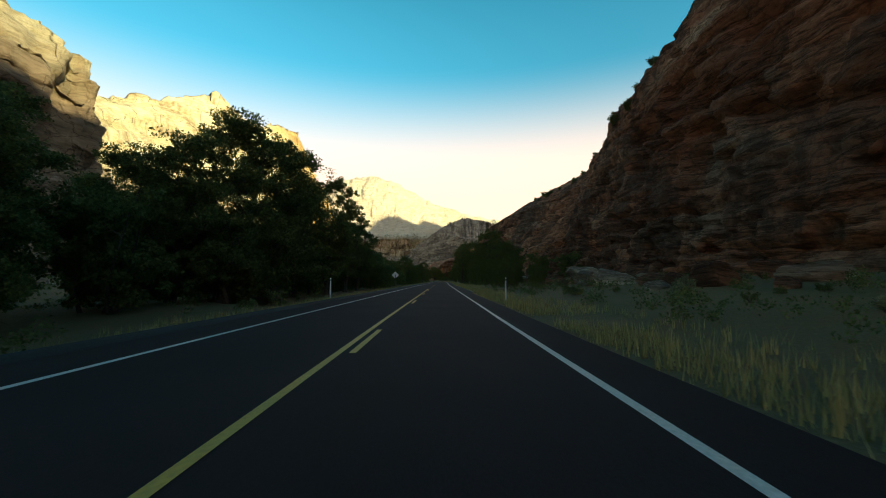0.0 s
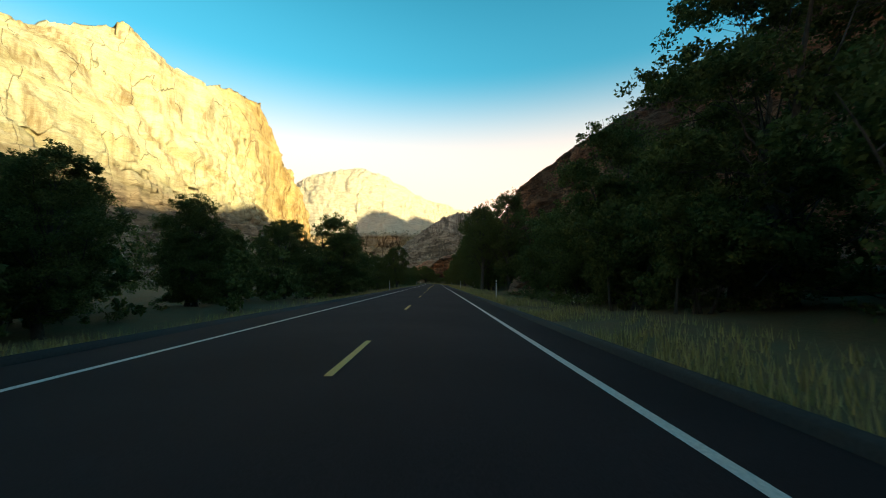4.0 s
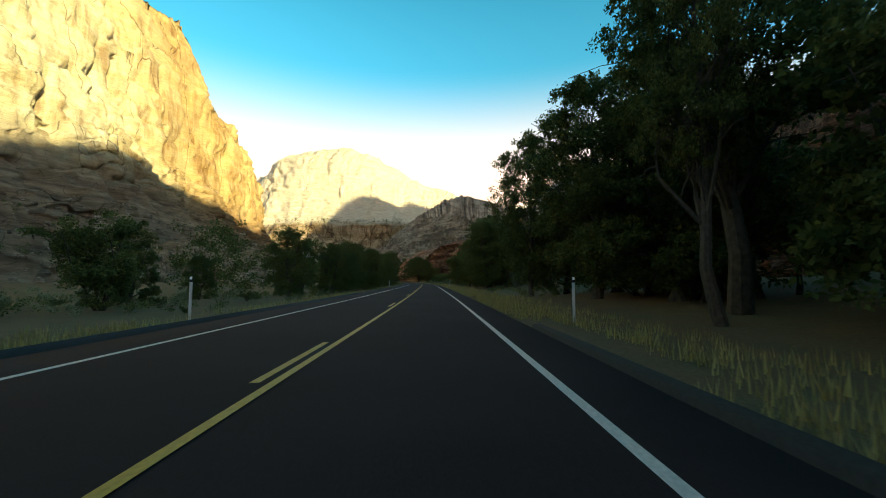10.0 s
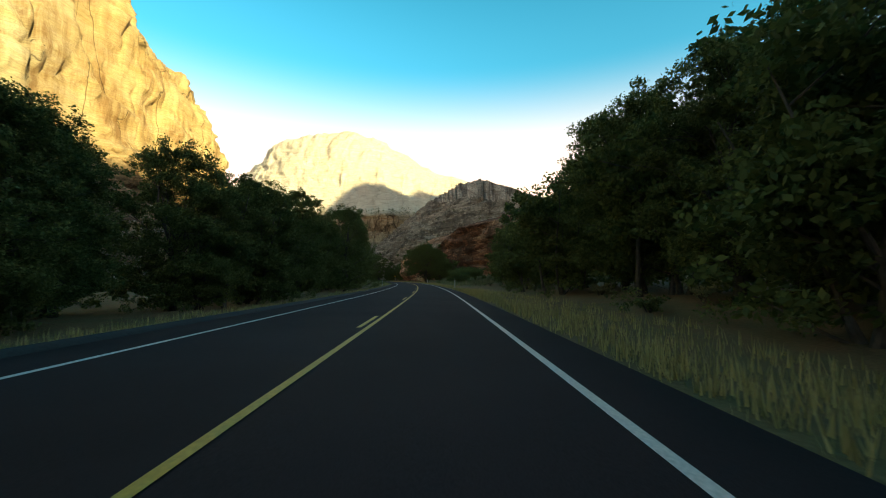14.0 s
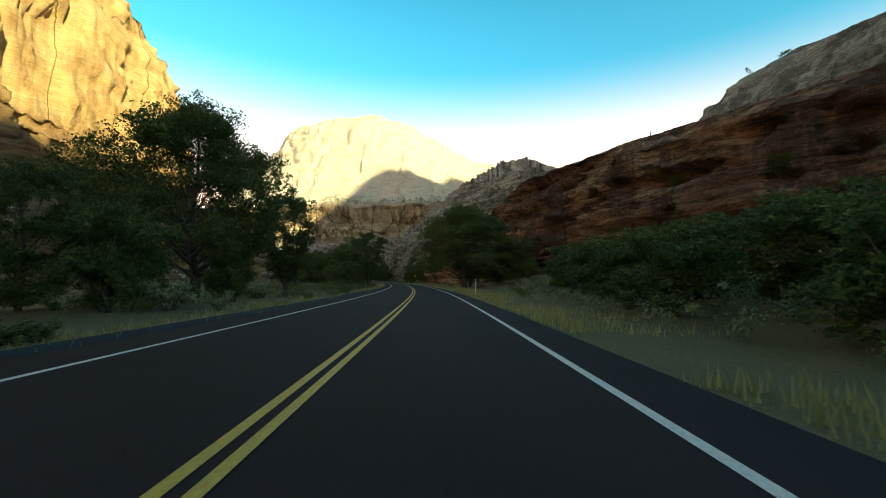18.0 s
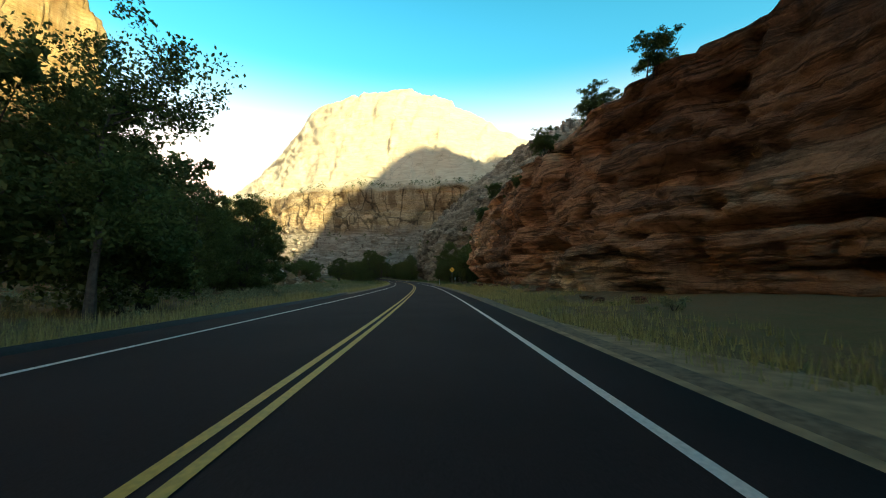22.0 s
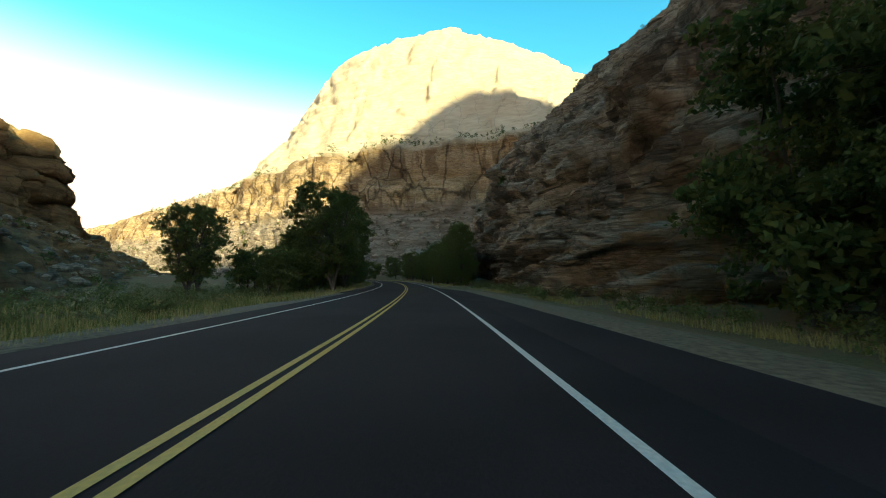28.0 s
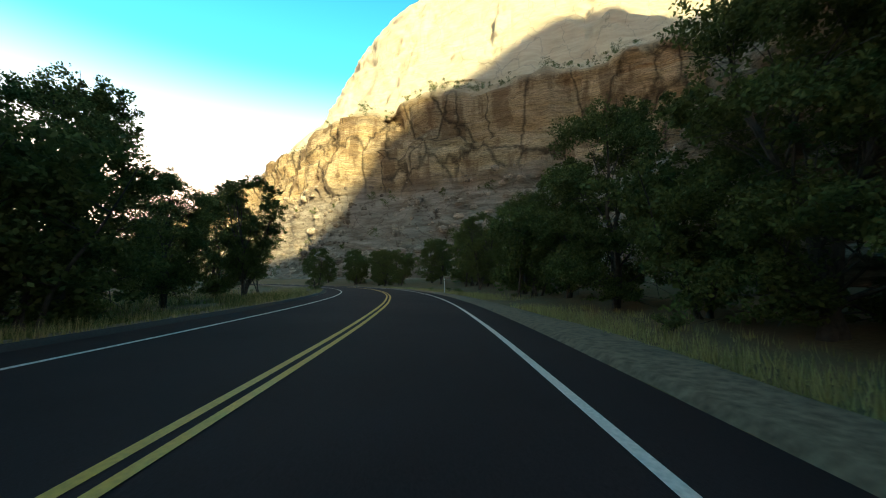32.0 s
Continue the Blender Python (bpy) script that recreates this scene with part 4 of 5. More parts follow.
# riverside wood along the west edge: stretches of (start, end, nearest, farthest, step, lowest, highest)
for s0, s1, ua, ub, step, h0, h1 in ((-30, 24, -12, -30, 5.0, 8, 12), (24, 62, -17, -30, 4.5, 8, 11), (62, 128, -12.5, -28, 3.6, 5.2, 7.6), (128, 160, -11.5, -24, 4.0, 5.5, 8), (160, 200, -12, -26, 5.0, 4.5, 6.5),
                                     (231, 262, -17, -34, 9, 3.5, 6), (262, 300, -11, -24, 4.5, 4.6, 6.8), (296, 335, -11, -24, 4.0, 6, 9), (335, 372, -11, -26, 4.5, 8, 11.5), (372, 400, -15, -26, 5, 8, 10.5)):
    for s in np.arange(s0, s1, step):
        for row in range(1):
            kind = ["bush", "full", "full2", "fan", "full", "bush"][int(rng.integers(6))]
            hh = rng.uniform(h0, h1) * (0.72 if kind == "bush" else 1.0)
            tree(kind, s + rng.uniform(-2, 2), (ua + (ub - ua) * (0.12 + 0.6 * row + 0.25 * rng.random())), hh)
# trees that stand out on the west side
for row in (("full2", 35, -14, 16.5), ("full", 29.5, -15.5, 13.5), ("full2", 26, -17, 11.5), ("full2", 41, -14.5, 13), ("fan", 45, -12.5, 12), ("bush", 48, -15, 7), ("fan", 57, -13.5, 10.5), ("full2", 53, -16, 8.5), ("fan", 63.5, -13, 9.5),
            ("full", 72, -13, 6.5), ("full", 81, -13, 7), ("full", 91, -13.5, 6.5), ("full2", 102, -13, 7.5), ("bush", 86, -11.5, 5), ("bush", 96, -12, 5), ("bush", 67, -11, 5), ("full", 138, -12.5, 9.5), ("full", 145, -12.5, 8), ("bush", 151, -12, 6), ("bush", 157, -12, 5.5), ("full", 166, -11.5, 6.5),
            ("fan", 174.5, -8.4, 8.3, None, 0.9), ("thin", 206, -14.5, 8), ("full2", 188, -11.5, 10), ("bush", 196, -16, 5.6), ("bush", 200, -12.5, 4.5), ("full", 193, -15, 6), ("bush", 232, -21, 5.5), ("bush", 243, -17, 5),
            ("full", 284, -13.5, 6.2), ("full", 294, -14.5, 8.5), ("bush", 304, -12, 6.5), ("fan", 306, -12, 7.6), ("full", 317, -13.5, 8.8), ("full", 320, -12.5, 6.8), ("full2", 327, -17, 9.5), ("full", 332, -13, 7), ("full2", 347, -12.5, 11.5), ("full", 339, -12.5, 8.6), ("full", 366, -11.5, 11.5), ("full", 378, -13, 10.5), ("full", 384, -14, 9), ("full", 390, -16, 9.4), ("full", 397, -15, 8.8),
            ("broad", 431, -19.6, 15.4, 40), ("full", 418, -21, 7.5), ("fan", 446, -16.5, 11), ("bush", 416, -15, 5), ("bush", 421, -18, 5.5), ("bush", 412, -19, 5), ("bush", 427, -15, 4), ("bush", 446, -22, 6), ("fan", 480.5, -10, 10.4, 0, 1.12), ("bush", 472, -14, 5.5), ("bush", 484, -12, 5), ("airy", 501, -13.5, 14.5), ("bush", 499, -17, 10), ("full2", 506, -17.5, 13), ("bush", 505, -14, 8),
            ("bush", 530, -26, 10), ("bush", 535, -31, 11.5), ("bush", 541, -27, 11), ("full", 546, -24, 10.5), ("bush", 538, -38, 11), ("full2", 522, -21, 12.5), ("full", 535, -22, 11.5), ("bush", 549, -33, 10),
            ("bush", 636, -34, 7.5), ("full", 640, -39, 8), ("bush", 652, -44, 7), ("fan", 670, -26.6, 10), ("fan", 656, -21, 8), ("bush", 662, -15, 5), ("fan", 664.5, -9.8, 10.8, 60, 1.05), ("fan", 672, -13, 13.5), ("fan", 679, -10.5, 11.6), ("fan", 696, -10.6, 11.2, None, 0.85), ("full", 687, -13, 8), ("bush", 690, -11.5, 6.5), ("bush", 684, -14, 6), ("bush", 667, -13, 5.5), ("full", 675, -17, 8),
            ("full", 704, -13.5, 11), ("full", 711, -14, 10.3), ("full", 703, -18, 10), ("full", 718, -13, 9.2), ("bush", 700, -11.5, 6), ("full2", 727, -14, 9), ("fan", 735, -12, 8.5), ("bush", 722, -18, 8.5), ("full", 742, -16, 9), ("bush", 748, -22, 8), ("slim", 752, -8, 4.5), ("thin", 757, -14, 9), ("full", 693, -19, 7.5), ("full2", 709, -24, 13), ("bush", 714, -11, 6),
            ("bush", 608, -30, 6), ("bush", 616, -34, 7), ("bush", 600, -34, 6),
            ("bush", 669, -17, 5.5, 30), ("bush", 674, -14.5, 5, 140), ("bush", 679, -16, 6, 250), ("bush", 682, -19, 6.5, 80), ("bush", 671, -21, 6, 200)):
    tree(*row)
# east side
for row in (("bush", 74, 17, 5.5), ("bush", 66, 21, 5), ("bush", 92, 15, 7), ("full", 103, 12.3, 13), ("full", 93, 14.5, 9.2), ("full2", 108, 14, 11.5), ("full", 115, 11.5, 11.5), ("bush", 98, 17, 8), ("bush", 112, 13, 8), ("bush", 124, 12, 7),
            ("crowned", 156.7, 7.6, 14, None, 0.8), ("full2", 160, 9, 10.5), ("crowned", 152.7, 11.3, 15), ("crowned", 165, 10.5, 13), ("bush", 168, 9, 7), ("crowned", 176, 9.4, 16.5, None, 1.1), ("bush", 172, 10.5, 8), ("full", 181, 13, 11), ("crowned", 196, 10.3, 15.8, None, 1.2), ("full", 201, 10, 9.5), ("airy", 213.5, 11.6, 19, None, 0.75),
            ("full", 221, 12.5, 10), ("full", 226, 11.5, 11.2), ("crowned", 234.5, 9.6, 15.3, None, 0.7), ("bush", 231, 13, 9), ("crowned", 236, 11.5, 17.5, None, 1.1), ("full2", 246.5, 10.6, 16.8), ("full", 242, 13, 13), ("full2", 256, 8.8, 16.8, None, 0.7), ("full", 252, 14.5, 12.5), ("bush", 240, 16, 9), ("bush", 246, 14, 9), ("bush", 256, 12, 8),
            ("full", 288.5, 9.6, 11), ("full", 291.5, 10.5, 12), ("full", 286, 13, 10.5), ("full", 296, 10, 12), ("spire", 284.4, 13.1, 14.3), ("spire", 282, 12.9, 12.2), ("spire", 287.6, 12.6, 11.8), ("spire", 289.5, 14, 11), ("bush", 295, 13, 8), ("bush", 285, 17, 8),
            ("full2", 301, 11.4, 10.8), ("full", 306.5, 12.4, 10.3), ("full", 313.5, 12.2, 11), ("bush", 302, 14, 8), ("full", 320, 13, 11), ("bush", 317, 10, 8), ("full2", 333, 12.6, 14.4, None, 1.05), ("full2", 325, 12.5, 13), ("full", 338, 14, 13), ("full2", 326, 16, 15), ("bush", 323, 16, 9),
            ("full2", 350, 13.5, 12), ("bush", 371, 13, 9), ("full", 374, 14.5, 10), ("full", 383, 14.5, 9),
            ("broad", 473.5, 8.4, 14.4, 110, 1.22), ("full2", 479, 10.5, 13.8), ("full", 471, 13.5, 12), ("bush", 476, 16, 9), ("bush", 470, 19, 8),
            ("bush", 602, 15, 9), ("full", 608, 20, 14), ("full2", 618, 19, 15), ("full", 627, 14.3, 14, None, 0.85), ("bush", 630, 12, 10), ("bush", 620, 10.5, 7), ("bush", 622, 13, 8),
            ("full2", 691, 8.8, 13.4, None, 0.72), ("bush", 694.5, 10.2, 5.5, 70), ("bush", 698, 11, 6, 190), ("full", 705, 10.5, 9), ("full", 712, 10, 10.3), ("bush", 716, 10, 6), ("crowned", 709, 11.6, 13.6), ("full", 722, 9.8, 10.2),
            ("full2", 728, 10, 10), ("bush", 732, 9, 7), ("full", 738, 11, 9)):
    tree(*row)
for s, u, h in ((62, 10, 3.4), (68, 12.5, 4.2), (76, 10, 3.8), (82, 13, 5.5), (87, 10.5, 5), (95, 10.5, 6), (104, 9.5, 5), (110, 10, 6), (116, 9.5, 5), (52, 12, 3), (128, 9.5, 5), (136, 14, 9), (142, 15, 10), (153, 13, 9), (174, 13.5, 10), (184, 10.5, 7), (193, 11.5, 7), (206, 15, 8), (216, 13, 6), (230, 17, 9), (242, 14, 8), (250, 16, 8), (300, 16, 9), (309, 16, 10), (331, 13, 10), (342, 10.5, 9), (345, 14, 11), (354, 10.5, 7), (360, 13, 8)):
    tree("bush", s, u, h)
for s, u, h in ((404, 9.5, 3.2), (409, 12, 4), (413, 9, 3.4), (417, 13, 4.2), (421, 10, 3.6), (425, 14, 4.4), (429, 11, 3.8), (433, 16, 4.2), (398, 12, 3.6), (437, 13, 3.2), (446, 15, 2.6)):
    tree("bush", s, u, h, wide=1.5)
for k in range(16):
    tree(["bush", "full", "fan", "full"][k % 4], 742 + k * 4.6, 9.5 + rng.uniform(0, 8), rng.uniform(6.5, 10))


# ---- shrubs ----
def make_shrub(name, label, seed, h, mat, clumps, per, leaf):
    r = np.random.default_rng(seed)
    root = new(name)
    bm = bmesh.new()
    tips = []
    for k in range(7):
        a = k * 0.9 + r.random()
        tip = Vector((math.cos(a) * h * 0.5, math.sin(a) * h * 0.5, h * r.uniform(0.45, 0.8)))
        tube(bm, [Vector((0, 0, -0.15)), tip * 0.5 + Vector((0, 0, 0.1)), tip], [0.03, 0.02, 0.008], 4)
        tips.append(tip)
    part("stem", bm, M_BARK, root)
    cs = [np.array(tips[int(r.integers(7))]) * r.uniform(0.5, 1.05) + r.normal(size=3) * h * 0.12 for _ in range(clumps)]
    v, f = leaf_cloud(cs, [h * r.uniform(0.12, 0.24) for _ in cs], per, leaf, r)
    v[:, 2] = np.maximum(v[:, 2], 0.0)
    mesh_np("foliage", v, f, mat, root)
    return tagged(root, label, "shrub", group="roadside shrubs")


SHRUBS = [make_shrub("shrub", "grey green sagebrush bush on sandy ground", 41, 1.2, M_SAGE, 30, 45, 0.06),
          make_shrub("shrub", "rounded green rabbitbrush beside the road", 42, 1.0, M_SHRUB, 28, 50, 0.055),
          make_shrub("shrub", "sprawling dark green shrub", 43, 1.6, M_SHRUB, 40, 50, 0.075)]
first = [True, True, True]


def shrub(kind, s, u, h):
    p = at_road(s, u)
    k = h / (1.2, 1.0, 1.6)[kind]
    m = pose(p.x, p.y, ground_at(p.x, p.y) - 0.03, 0, 0, rng.random() * 360) @ Matrix.Diagonal((k * rng.uniform(0.9, 1.3), k * rng.uniform(0.9, 1.3), k, 1))
    if first[kind]:
        first[kind] = False
        SHRUBS[kind].matrix_basis = m
    else:
        copy_thing(SHRUBS[kind], m)


BEDS = ((10, 60, 9, 22, 16, (0, 1, 2), 0.6, 1.4), (30, 130, 8, 16, 16, (1, 2), 0.6, 1.3), (195, 260, -9.5, -22, 16, (0, 1), 0.5, 1.2), (290, 360, 8, 20, 22, (0, 1, 2), 0.7, 1.6),
        (360, 440, 9, 24, 46, (0, 0, 2), 1.0, 2.4), (385, 480, -9.5, -24, 34, (0, 1, 2), 0.8, 1.8), (415, 470, 6.5, 18, 22, (1, 2, 0), 0.6, 1.5), (480, 640, -10, -30, 60, (0, 1, 1), 0.5, 1.3),
        (500, 600, 6.5, 11, 20, (1, 0), 0.35, 0.9), (590, 680, 7.5, 12, 16, (1, 2), 0.5, 1.2), (640, 700, -9, -20, 16, (1, 0), 0.5, 1.1), (680, 760, 6.5, 9, 10, (1,), 0.4, 0.9))
for s0, s1, ua, ub, n, kinds, h0, h1 in BEDS:
    for k in range(n):
        shrub(kinds[int(rng.integers(len(kinds)))], rng.uniform(s0, s1), ua + (ub - ua) * rng.random(), rng.uniform(h0, h1))


def scrub_cover(name, s0, s1, ua, ub, count, lo, hi, mat):
    """Low scrub too thick to count."""
    cs, rad = [], []
    for k in range(count):
        p = at_road(rng.uniform(s0, s1), ua + (ub - ua) * rng.random())
        h, z = rng.uniform(lo, hi), ground_at(p.x, p.y)
        for q in range(5):
            cs.append((p.x + rng.normal() * h * 0.4, p.y + rng.normal() * h * 0.4, z + h * rng.uniform(0.25, 0.7)))
            rad.append(h * rng.uniform(0.25, 0.42))
    v, f = leaf_cloud(cs, rad, 32, 0.055, rng)
    return tagged(mesh_np(name, v, f, mat), "low grey green scrub covering the valley floor", "scrub", kind="stuff")


scrub_cover("valley_scrub", 195, 262, -14, -52, 160, 0.5, 1.3, M_SAGE)
scrub_cover("valley_scrub", 376, 445, 6.5, 14, 170, 0.5, 1.3, M_SAGE)
scrub_cover("valley_scrub", 350, 480, 12, 34, 230, 0.8, 2.0, M_SAGE)
scrub_cover("valley_scrub", 470, 690, -14, -60, 520, 0.6, 1.6, M_SAGE)
scrub_cover("valley_scrub", 500, 600, -9.5, -30, 360, 0.5, 1.3, M_SAGE)
scrub_cover("valley_scrub", 590, 680, -11, -40, 260, 0.5, 1.4, M_SHRUB)
scrub_cover("valley_scrub", 600, 690, 7.6, 12, 120, 0.5, 1.3, M_SHRUB)
scrub_cover("valley_scrub", -10, 130, 6.5, 24, 330, 0.5, 1.4, M_SHRUB)
scrub_cover("valley_scrub", 380, 480, -9, -26, 120, 0.8, 1.8, M_SHRUB)
scrub_cover("valley_scrub", 452, 492, -8.5, -32, 150, 1.0, 2.3, M_SHRUB)
scrub_cover("valley_scrub", 250, 350, 7, 30, 160, 0.5, 1.3, M_SHRUB)
scrub_cover("valley_scrub", 0, 390, -9, -26, 420, 0.4, 1.2, M_SHRUB)

def wood_mass(name, s0, s1, ua, ub, count, lo, hi):
    """The back of the riverside wood, crown behind crown."""
    cs, rad = [], []
    for k in range(count):
        p = at_road(rng.uniform(s0, s1), ua + (ub - ua) * rng.random())
        h, z = rng.uniform(lo, hi), ground_at(p.x, p.y)
        for q in range(16):
            f = rng.uniform(0.12, 0.92)
            w = h * 0.24 * (1.15 - abs(f - 0.5))
            cs.append((p.x + rng.normal() * w * 0.8, p.y + rng.normal() * w * 0.8, z + h * f))
            rad.append(h * rng.uniform(0.07, 0.14))
    v, f = leaf_cloud(cs, rad, 48, 0.13, rng)
    return tagged(mesh_np(name, v, f, M_LEAF), "dense green riverside wood behind the roadside trees", "woodland", kind="stuff")


wood_mass("riverside_wood", -30, 30, -19, -32, 24, 8, 12)
wood_mass("riverside_wood", 30, 165, -19, -30, 50, 5, 7.5)
wood_mass("riverside_wood", 262, 400, -17, -28, 46, 5.5, 10)
wood_mass("riverside_wood", -10, 195, -10.5, -20, 60, 2.0, 4.5)
wood_mass("riverside_wood", 262, 400, -10.5, -20, 40, 2.0, 4.5)

# ---- grass ----
def grass_band(name, s0, s1, bands, count, h0, h1, mat):
    s = rng.uniform(s0, s1, count)
    pick = rng.integers(len(bands), size=count)
    b = np.array(bands)[pick]
    u = b[:, 0] + (b[:, 1] - b[:, 0]) * rng.random(count) ** 1.3
    q = np.clip((s + 88) / 1.5, 0, len(ROAD) - 1.01).astype(int)
    f = ((s + 88) / 1.5 - q)[:, None]
    q2 = np.minimum(q + 1, len(ROAD) - 1)
    xy = (ROAD[q] * (1 - f) + ROAD[q2] * f)[:, :2] + SIDE[q] * u[:, None]
    patch = vnoise(np.stack([xy[:, 0] * 0.22, xy[:, 1] * 0.22, 0 * s], 1), 77)
    xy = xy[patch > -0.35]
    n = len(xy)
    z = ground_height(xy[:, 0], xy[:, 1])
    blades = 6
    base = np.repeat(np.column_stack([xy, z - 0.02]), blades, 0)
    base[:, :2] += rng.normal(size=(n * blades, 2)) * 0.09
    ang = rng.random(n * blades) * 6.28
    hh = rng.uniform(h0, h1, n * blades)
    w = rng.uniform(0.008, 0.02, n * blades)
    side = np.column_stack([np.cos(ang), np.sin(ang), 0 * ang]) * w[:, None]
    bend = np.column_stack([-np.sin(ang), np.cos(ang), 0 * ang]) * (hh * rng.uniform(-0.5, 0.5, n * blades))[:, None]
    top = base + bend + np.column_stack([0 * ang, 0 * ang, hh])
    v = np.stack([base - side, base + side, top], 1).reshape(-1, 3)
    ob = mesh_np(name, v, np.arange(len(v)).reshape(-1, 3), mat)
    return tagged(ob, "dry yellow green grass along the road verge", "grass", kind="stuff")


grass_band("verge_grass", -10, 480, [(3.3, 7.5), (3.2, 5.0)], 17000, 0.12, 0.42, M_GRASS)
grass_band("verge_grass", 480, 584, [(4.2, 9), (3.8, 6.0)], 4000, 0.1, 0.4, M_GRASS)
grass_band("verge_grass", 586, 680, [(8.2, 11), (7.8, 9.0)], 2500, 0.1, 0.4, M_GRASS)
grass_band("verge_grass", 682, 770, [(4.6, 9), (4.5, 6.5)], 4500, 0.1, 0.4, M_GRASS)
grass_band("verge_grass", -10, 480, [(-7.0, -11), (-7.0, -9)], 11000, 0.12, 0.4, M_GRASS)
grass_band("verge_grass", 480, 770, [(-7.6, -24), (-7.4, -12)], 17000, 0.2, 0.62, M_GRASS)
grass_band("verge_grass", 600, 740, [(-8.0, -26), (-8.0, -14)], 14000, 0.2, 0.55, M_GREEN_GRASS)
grass_band("verge_grass", 505, 584, [(4.4, 10), (5, 13)], 11000, 0.2, 0.55, M_GRASS)


# ---- rocks ----
def rock_shape(r, sub=2):
    bm = bmesh.new()
    bmesh.ops.create_icosphere(bm, subdivisions=sub, radius=1.0)
    v = np.array([p.co for p in bm.verts])
    d = 1 + 0.3 * fbm(v * 1.1 + r.random(3) * 50, 3, int(r.integers(900))) + (0.1 * billow(v + 20, (3.1, 3.1, 5.0), 5) if sub > 2 else 0)
    v = v * d[:, None]
    for k in range(5):
        nrm = r.normal(size=3)
        nrm /= np.linalg.norm(nrm)
        over = v @ nrm - r.uniform(0.55, 0.85)
        v -= np.maximum(over, 0)[:, None] * nrm
    for p, c in zip(bm.verts, v):
        p.co = c
    return bm


BOULDERS = []
for k in range(4):
    b = part("boulder", rock_shape(np.random.default_rng(60 + k), 4), M_RED if k % 2 else M_GREY)
    BOULDERS.append(tagged(b, "angular fallen sandstone boulder at the cliff foot", "boulder", group="fallen boulders"))
seen = set()


def boulder(k, x, y, size, flat=0.7, lift=0.0):
    m = pose(x, y, ground_at(x, y) + size * flat * 0.35 + lift, rng.uniform(-15, 15), rng.uniform(-15, 15), rng.random() * 360) @ Matrix.Diagonal((size, size * rng.uniform(0.7, 1.1), size * flat, 1))
    if k not in seen:
        seen.add(k)
        BOULDERS[k].matrix_basis = m
    else:
        copy_thing(BOULDERS[k], m)


for k in range(70):
    s = rng.uniform(20, 130)
    p = at_road(s, rng.uniform(15, 24))
    boulder(int(rng.integers(4)), p.x, p.y, rng.uniform(0.5, 1.9))
for s, u, size, flat in ((49, 18, 2.0, 0.8), (55, 20, 2.4, 0.8), (62, 16, 1.8, 0.7), (121, 12.5, 3.0, 0.6), (145.5, 17.2, 5.6, 0.45), (140, 11, 3.0, 0.7), (187, 14.5, 3.6, 0.85), (191, 12.5, 2.4, 1.0)):
    p = at_road(s, u)
    boulder(int(rng.integers(4)), p.x, p.y, size, flat)
for k in range(40):
    p = at_road(rng.uniform(505, 590), rng.uniform(10.5, 13))
    boulder(int(rng.integers(4)), p.x, p.y, rng.uniform(0.2, 0.7))


def rubble(name, grid, j0, j1, count, lo, hi, mat, label, seed):
    """Broken stones lying on a slope of a rock wall."""
    r = np.random.default_rng(seed)
    shapes = []
    for k in range(5):
        bm = rock_shape(r, 1)
        bm.verts.index_update()
        shapes.append((np.array([v.co for v in bm.verts]), np.array([[v.index for v in f.verts] for f in bm.faces])))
        bm.free()
    vs, fs, n = [], [], 0
    cols = grid.shape[1]
    for k in range(count):
        p = grid[int(r.integers(grid.shape[0])), int(r.integers(int(cols * j0), int(cols * j1)))]
        v, f = shapes[k % 5]
        size = lo * (hi / lo) ** (r.random() ** 2.2)
        a = r.random() * 6.28
        rot = np.array([[math.cos(a), -math.sin(a), 0], [math.sin(a), math.cos(a), 0], [0, 0, 0.75]])
        vs.append(v @ rot.T * size + p + np.array([0, 0, size * 0.2]))
        fs.append(f + n)
        n += len(v)
    ob = mesh_np(name, np.concatenate(vs), np.concatenate(fs), mat)
    return tagged(ob, label, "rubble", kind="stuff")


rubble("talus_rubble", LEFT_G, 0.02, 0.42, 9000, 0.3, 1.6, M_GREY, "brown broken rock covering the slope below the cliff", 5)
rubble("talus_rubble", FAR_G, 0.0, 0.2, 4000, 0.6, 3.0, M_GREY, "grey broken rock below the orange cliff", 6)
rubble("talus_rubble", RIGHT_G[:700], 0.0, 0.12, 900, 0.3, 1.6, M_RED, "red broken rock along the cliff foot", 7)


def slope_bushes(name, grid, j0, j1, count, lo, hi, seed, i0=0.0, i1=1.0, level=None, per=60):
    """Dark junipers and scrub rooted on ledges and rims."""
    r = np.random.default_rng(seed)
    cs, rad = [], []
    for k in range(count):
        p = grid[int(r.integers(int(grid.shape[0] * i0), int(grid.shape[0] * i1))), int(r.integers(int(grid.shape[1] * j0), max(int(grid.shape[1] * j1), int(grid.shape[1] * j0) + 1)))]
        if level:
            line = grid[int(r.integers(grid.shape[0]))]
            p = line[int(np.abs(line[:, 2] - r.uniform(*level)).argmin())]
        h = r.uniform(lo, hi)
        for q in range(4):
            cs.append(p + np.array([r.normal() * h * 0.25, r.normal() * h * 0.25, h * (0.25 + 0.2 * q)]))
            rad.append(h * (0.42 - 0.07 * q))
    v, f = leaf_cloud(cs, rad, per, lo * 0.11, r)
    ob = mesh_np(name, v, f, M_LEAF)
    return tagged(ob, "dark junipers and scrub rooted on rock ledges", "shrubs", kind="stuff")


